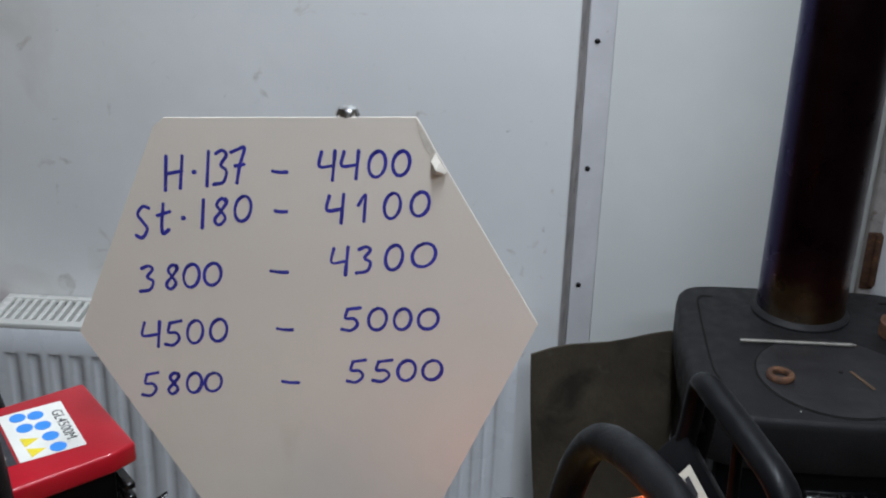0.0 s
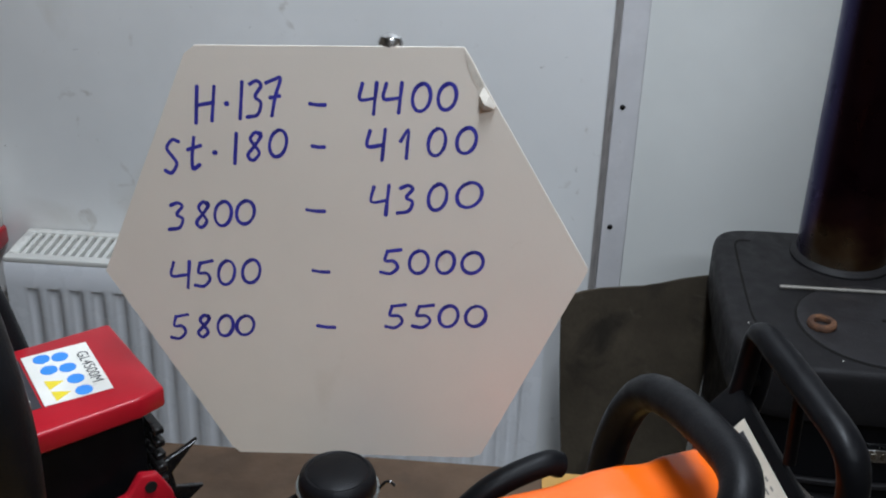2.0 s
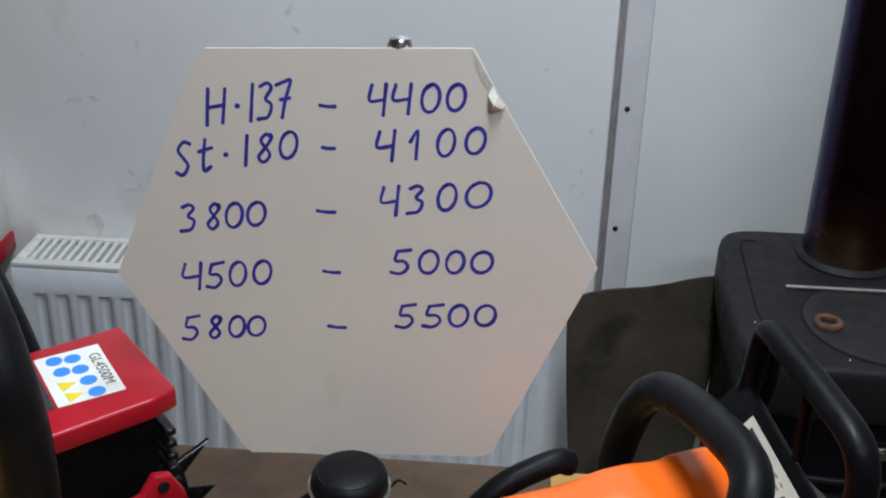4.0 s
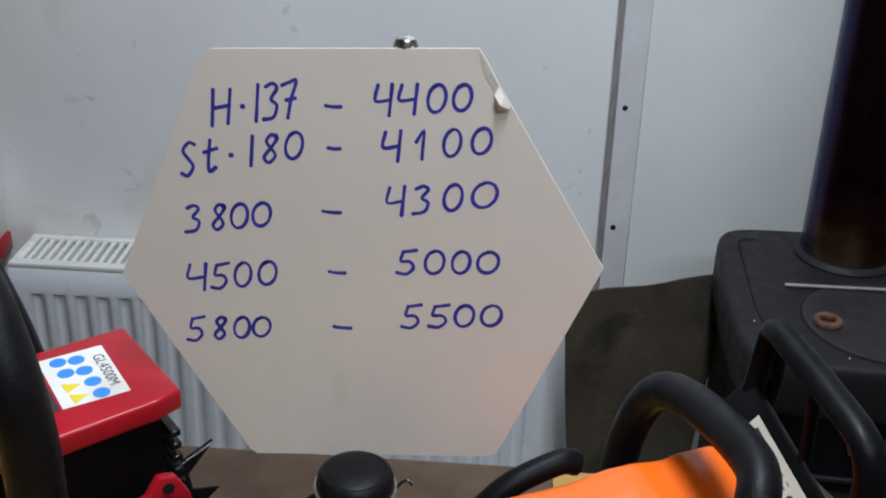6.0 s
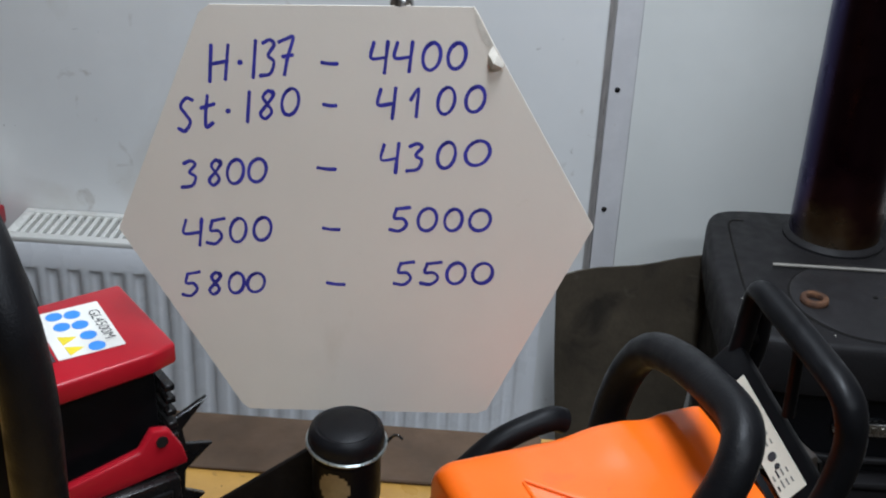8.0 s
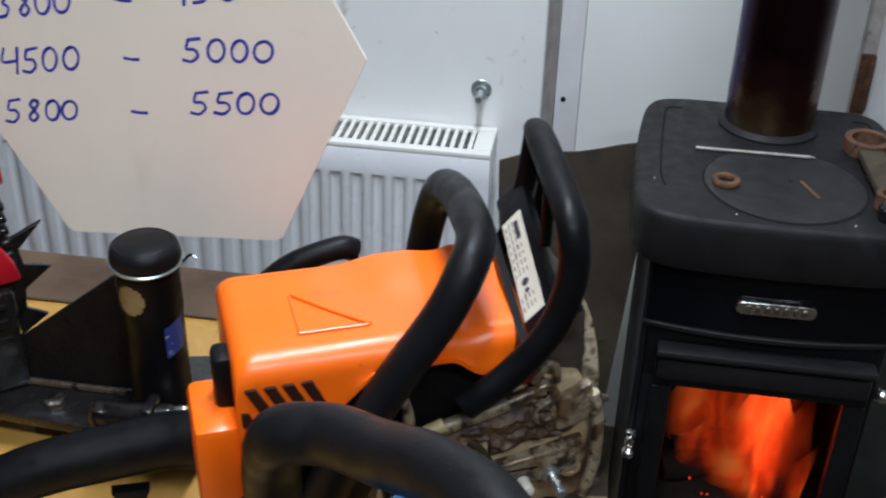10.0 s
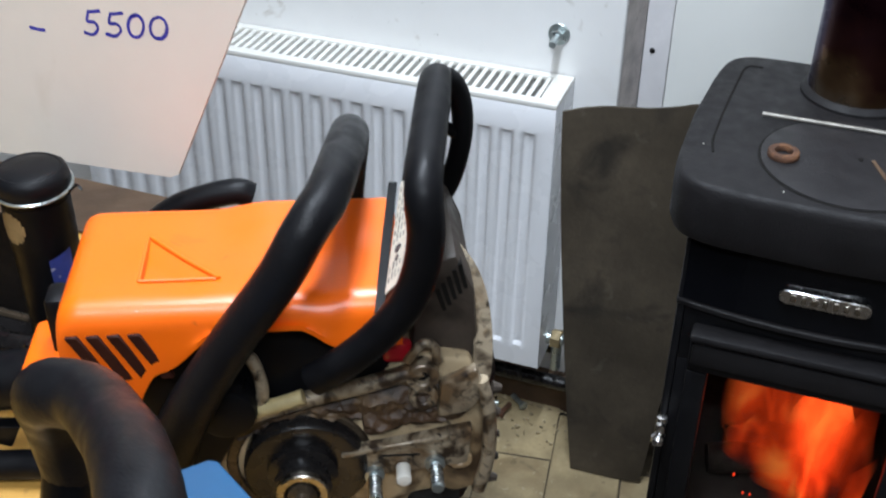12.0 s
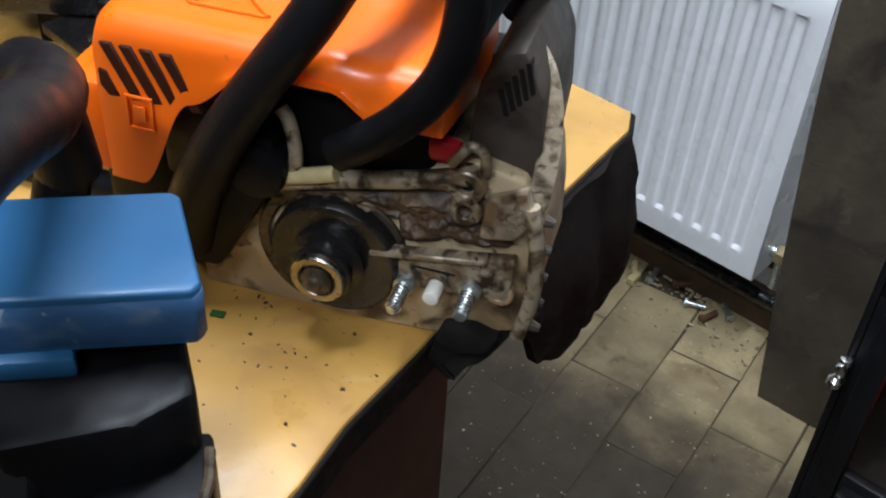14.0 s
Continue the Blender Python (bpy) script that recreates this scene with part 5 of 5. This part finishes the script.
# rear handle
part("rear_handle", tube([(-0.112, 0.062, 0.084), (-0.150, 0.076, 0.082), (-0.200, 0.080, 0.076), (-0.260, 0.080, 0.068), (-0.310, 0.076, 0.048), (-0.335, 0.070, 0.022)], lambda f: 0.023 - 0.004 * f, 18, 6), BLKPLASTIC, saw, "black rear handle")
part("rear_guard", tube([(-0.120, 0.050, 0.020), (-0.200, 0.060, 0.014), (-0.300, 0.066, 0.012), (-0.330, 0.066, 0.020)], 0.0115, 12, 6), BLKPLASTIC, saw)
part("rear_mount", box(-0.130, -0.06, 0.010, 0.090, 0.004, 0.100, 0.010), BLKPLASTIC, saw)
part("trigger", prism([(-0.20, 0.050), (-0.170, 0.048), (-0.180, 0.028), (-0.192, 0.034)], 0.062, 0.074, "y", 0.002), BLKPLASTIC, saw)

# ---------- red chainsaw ----------
red = thing("chainsaw", "red and black chainsaw with a warning label, on the bench", "chainsaw", pose(-0.195, 0.874, TOP + 0.041, 0, 0, -49.8) @ Matrix.Scale(0.928, 4))
part("engine_cover", prism([(-0.078, 0.051), (0.036, 0.052), (0.042, 0.030), (0.046, -0.070), (0.036, -0.110), (-0.078, -0.110)], 0.197, 0.2155, "z", 0.003, 3), REDPLASTIC, red, "glossy red plastic cover")
lab = part("label", box(-0.060, 0.016, -0.032, 0.020, 0.2156, 0.2163, 0.0002, 1, pose(0, 0, 0, 0, 0, -4)), LABEL, red, "white label with blue and yellow symbols")
words = bpy.data.curves.new("model_text", "FONT")
words.body, words.size, words.align_x, words.align_y = "GL4500M", 0.0125, "CENTER", "CENTER"
word = new("model_text", words)
word.parent, word.matrix_basis = lab, pose(-0.021, 0.0135, 0.2166, 0, 0, -4)
word.data.materials.append(PRINT)
tagged(word, "black model lettering")
for k in range(6):
    part("symbol", cyl((-0.047 + 0.0185 * (k % 4) - 0.004 * (k // 4), -0.001 - 0.0135 * (k // 4), 0.2163), (-0.047 + 0.0185 * (k % 4) - 0.004 * (k // 4), -0.001 - 0.0135 * (k // 4), 0.2167), 0.0066, seg=20), BLUEPRINT, lab, "blue round sign", smooth=0)
for k in range(2):
    c = (-0.012 + 0.017 * k, -0.017)
    part("symbol", prism([(c[0] - 0.007, c[1] - 0.006), (c[0] + 0.007, c[1] - 0.006), (c[0], c[1] + 0.007)], 0.2163, 0.2167, "z"), YELLOWPRINT, lab, "yellow warning triangle", smooth=0)
band = part("dark_label", box(-0.058, 0.016, -0.050, -0.034, 0.2156, 0.2162, 0.0002, 1, pose(0, 0, 0, 0, 0, -4)), PRINT, red, "black label with pale marks")
part("print_line", box(-0.012, 0.006, -0.044, -0.040, 0.2162, 0.2165, 0, 1, pose(0, 0, 0, 0, 0, -4)), LABEL, band, smooth=0)
part("print_line", box(-0.036, -0.022, -0.043, -0.041, 0.2162, 0.2165, 0, 1, pose(0, 0, 0, 0, 0, -4)), LABEL, band, smooth=0)
part("engine_block", box(-0.070, 0.028, -0.105, 0.038, 0.0, 0.196, 0.008), BLKPLASTIC, red)
part("base", box(-0.055, 0.030, -0.030, 0.036, -0.0441, 0.002, 0.004), BLKPLASTIC, red)
for k in range(6):
    part("cooling_fin", box(-0.060, 0.036, 0.040, 0.0485, 0.112 + 0.012 * k, 0.118 + 0.012 * k, 0.001, 1), OILBLK, red)
part("red_bracket", prism([(-0.090, 0.118), (0.010, 0.134), (0.022, 0.150), (0.036, 0.146), (0.046, 0.126), (0.050, 0.108), (-0.090, 0.100)], 0.040, 0.050, "x", 0.003), REDPLASTIC, red, "red side bracket")
part("bracket_hole", cyl((0.0495, 0.028, 0.138), (0.0515, 0.028, 0.138), 0.005, seg=16), DARKHOLE, red)
part("bar_mount", box(0.024, 0.058, -0.060, 0.040, 0.0, 0.104, 0.006), OILBLK, red)
part("mount_ribs", join(box(0.055, 0.0605, -0.06, 0.030, 0.088, 0.094, 0.001, 1), box(0.055, 0.0605, -0.06, 0.030, 0.070, 0.078, 0.001, 1), box(0.055, 0.0605, -0.06, 0.030, 0.054, 0.060, 0.001, 1)), STOVEBLK, red)
spikes = [(0.034, 0.010), (0.046, 0.020), (0.070, 0.034), (0.052, 0.046), (0.054, 0.066), (0.080, 0.084), (0.056, 0.092), (0.054, 0.108), (0.078, 0.132), (0.046, 0.120), (0.034, 0.110)]
part("bumper_spike", prism(spikes, 0.026, 0.031, "x", 0.0008, 1, pose(0, 0, 0.02)), OILBLK, red, "black toothed bumper spike")
part("handlebar", tube([(-0.07, -0.02, 0.06), (-0.10, -0.030, 0.20), (-0.115, -0.06, 0.32), (-0.085, -0.085, 0.385), (-0.005, -0.090, 0.385), (0.072, -0.090, 0.366), (0.112, -0.088, 0.325), (0.121, -0.085, 0.27), (0.116, -0.085, 0.20), (0.08, -0.08, 0.08)], 0.0190, 18, 8), RUBBER, red, "black rubber-coated front handle")

# ---------- blue chainsaw ----------
blue = thing("chainsaw", "blue and black chainsaw with scuffed cover, on the bench", "chainsaw", pose(0.245, 0.657, TOP, 0, 0, -29.4))
part("engine_cover", prism([(-0.004, -0.003), (0.000, 0.001), (0.066, 0.0), (0.071, -0.005), (0.021, -0.255), (-0.055, -0.255)], 0.1405, 0.1748, "z", 0.0022, 3), BLUEPL, blue, "flat blue plastic cover")
part("scuffed_band", prism([(0.060, 0.0006), (0.0664, 0.0006), (0.0716, -0.0048), (0.0216, -0.250), (0.015, -0.250)], 0.1440, 0.1700, "z", 0.0005, 1), BLUEWORN, blue, "scuffed front edge of the blue cover")
part("lower_flap", prism([(0.01, -0.06), (0.0665, -0.06), (0.028, -0.255), (-0.04, -0.255)], 0.1290, 0.1418, "z", 0.003, 2), BLUEPL, blue)
part("engine_block", prism([(0.008, -0.012), (0.080, -0.014), (0.088, -0.10), (0.050, -0.25), (-0.03, -0.25)], 0.0, 0.117, "z", 0.006), BLKPLASTIC, blue)
part("front_block", prism([(0.010, -0.008), (0.090, -0.010), (0.102, -0.040), (0.100, -0.10), (0.03, -0.11)], 0.004, 0.1295, "z", 0.006), BLKPLASTIC, blue)
part("bumper", prism([(0.078, -0.004), (0.112, -0.010), (0.136, -0.026), (0.138, -0.070), (0.078, -0.060)], 0.004, 0.088, "z", 0.004), BLKPLASTIC, blue)
part("bumper_edge", tube([(0.092, -0.008, 0.089), (0.114, -0.013, 0.089), (0.134, -0.028, 0.088), (0.136, -0.062, 0.087)], 0.0030, 8, 5), DRUM, blue, "worn metal edge")
part("clutch_cover", prism([(0.050, -0.040), (0.134, -0.034), (0.146, -0.060), (0.122, -0.24), (0.04, -0.24)], 0.0, 0.075, "z", 0.008, 3), STOVEBLK, blue, "dark scratched clutch cover")
part("cover_edge", tube([(0.066, -0.060, 0.079), (0.100, -0.050, 0.079), (0.134, -0.045, 0.076), (0.141, -0.070, 0.072)], 0.0042, 10, 6), DRUM, blue, "worn bare metal edge")
part("muffler", lathe([(0.030, 0.0), (0.036, 0.006), (0.036, 0.03), (0.030, 0.036)], 28, pose(0.070, -0.120, 0.090, 0, 60, 0)), STOVEBLK, blue)
inv = blue.matrix_world.inverted()
arc = [(0.148, 0.654, 0.92), (0.150, 0.648, 0.962), (0.162, 0.634, 0.996), (0.193, 0.628, 1.007), (0.226, 0.604, 1.020), (0.262, 0.570, 1.043), (0.296, 0.530, 1.058), (0.320, 0.490, 1.050), (0.325, 0.470, 1.01), (0.318, 0.462, 0.95), (0.300, 0.46, 0.86)]
part("handlebar", tube([inv @ Vector(p) for p in arc], 0.0185, 20, 8), RUBBER, blue, "thick dark grey front handle")
part("handle_foot", tube([inv @ Vector((0.148, 0.653, 0.925)), inv @ Vector((0.148, 0.635, 0.88)), inv @ Vector((0.15, 0.60, 0.82))], 0.016, 14, 6), BLKPLASTIC, blue)

# ---------- chips on the bench ----------
random.seed(31)
chips = bmesh.new()
for n_chip in range(130):
    x, y = random.gauss(0.235, 0.05), random.gauss(0.715, 0.055)
    if n_chip % 4 == 0:
        x, y = random.uniform(-0.25, 0.24), random.uniform(0.60, 1.10)
    if x > 0.285 - 0.16 * (y - 0.8):
        continue
    s = random.uniform(0.0002, 0.0008) if n_chip % 9 else random.uniform(0.0008, 0.0014)
    bmesh.ops.create_cube(chips, size=1.5, matrix=pose(x, y, TOP + s * 0.4, random.uniform(0, 30), random.uniform(0, 30), random.uniform(0, 180)) @ Matrix.Diagonal((s * random.uniform(1, 2.4), s, s * 0.6, 1)))
solo("bench_chips", chips, GUNK, "dark oily sawdust specks scattered on the bench", "debris", kind="stuff", smooth=0)
solo("plastic_scrap", box(-0.005, 0.005, -0.003, 0.003, 0.0, 0.002, 0.0006, 1), GREEN, "tiny green plastic scrap on the bench", "scrap", pose(0.176, 0.722, TOP, 0, 0, 30))

# ---------- floor pavers ----------
floor = thing("floor", "worn dirty grey-brown concrete pavers in rows", "floor", pose(0, 0, 0), kind="structure")
random.seed(21)
paver_meshes = []
for k in range(6):
    bm = box(-0.0597, 0.0597, -0.1182, 0.1182, -0.03, 0.0, 0.0016, 1)
    for v in bm.verts:
        if v.co.z > -0.004:
            v.co.z += 0.0008 * noise.noise((v.co.x * 20 + k, v.co.y * 20, 0))
            v.co.x += 0.0015 * noise.noise((v.co.y * 30, k, 1))
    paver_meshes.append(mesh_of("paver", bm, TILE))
rest = bmesh.new()
turn = pose(-0.041, 1.761, 0, 0, 0, 8)
for i in range(-18, 22):
    for j in range(-16, 6):
        shift = 0.118 * (i % 2)
        c = turn @ Vector((0.0605 + 0.121 * i, -0.1185 + 0.238 * j + shift, 0))
        if not (-1.72 < c.x < 1.92 and -1.4 < c.y < 1.80):
            continue
        m = Matrix.Translation((c.x, c.y, random.uniform(-0.0025, -0.0003))) @ pose(0, 0, 0, random.uniform(-0.4, 0.4), random.uniform(-0.4, 0.4), 8 + random.uniform(-0.6, 0.6))
        if -0.5 < c.x < 1.25 and 0.95 < c.y:
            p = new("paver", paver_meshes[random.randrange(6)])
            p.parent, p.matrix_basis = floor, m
        else:
            one = bmesh.new()
            one.from_mesh(paver_meshes[0])
            bmesh.ops.transform(one, matrix=m, verts=one.verts)
            rest = join(rest, one)
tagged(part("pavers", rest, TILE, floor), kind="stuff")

# packed dirt in the joints and loose dust on top
part("joint_dirt", box(-1.7, 1.9, -1.35, 1.79, -0.029, -0.0030, 0), JOINT, floor, "packed brown dirt in the joints")
random.seed(44)
dust = bmesh.new()
for n_flake in range(900):
    x, y = random.uniform(-0.15, 0.60), random.uniform(1.10, 1.79)
    if noise.noise((x * 6, y * 6, 3)) < -0.15 + 0.5 * random.random():
        continue
    s = random.uniform(0.0005, 0.0016) if n_flake % 14 else random.uniform(0.0016, 0.0032)
    bmesh.ops.create_cube(dust, size=1.0, matrix=pose(x, y, 0.0004, random.uniform(-12, 12), random.uniform(-12, 12), random.uniform(0, 180)) @ Matrix.Diagonal((s * random.uniform(1, 3.0), s, s * 0.4, 1)))
solo("sawdust", dust, DUST, "pale sawdust flecks strewn over the pavers", "debris", kind="stuff", smooth=0)
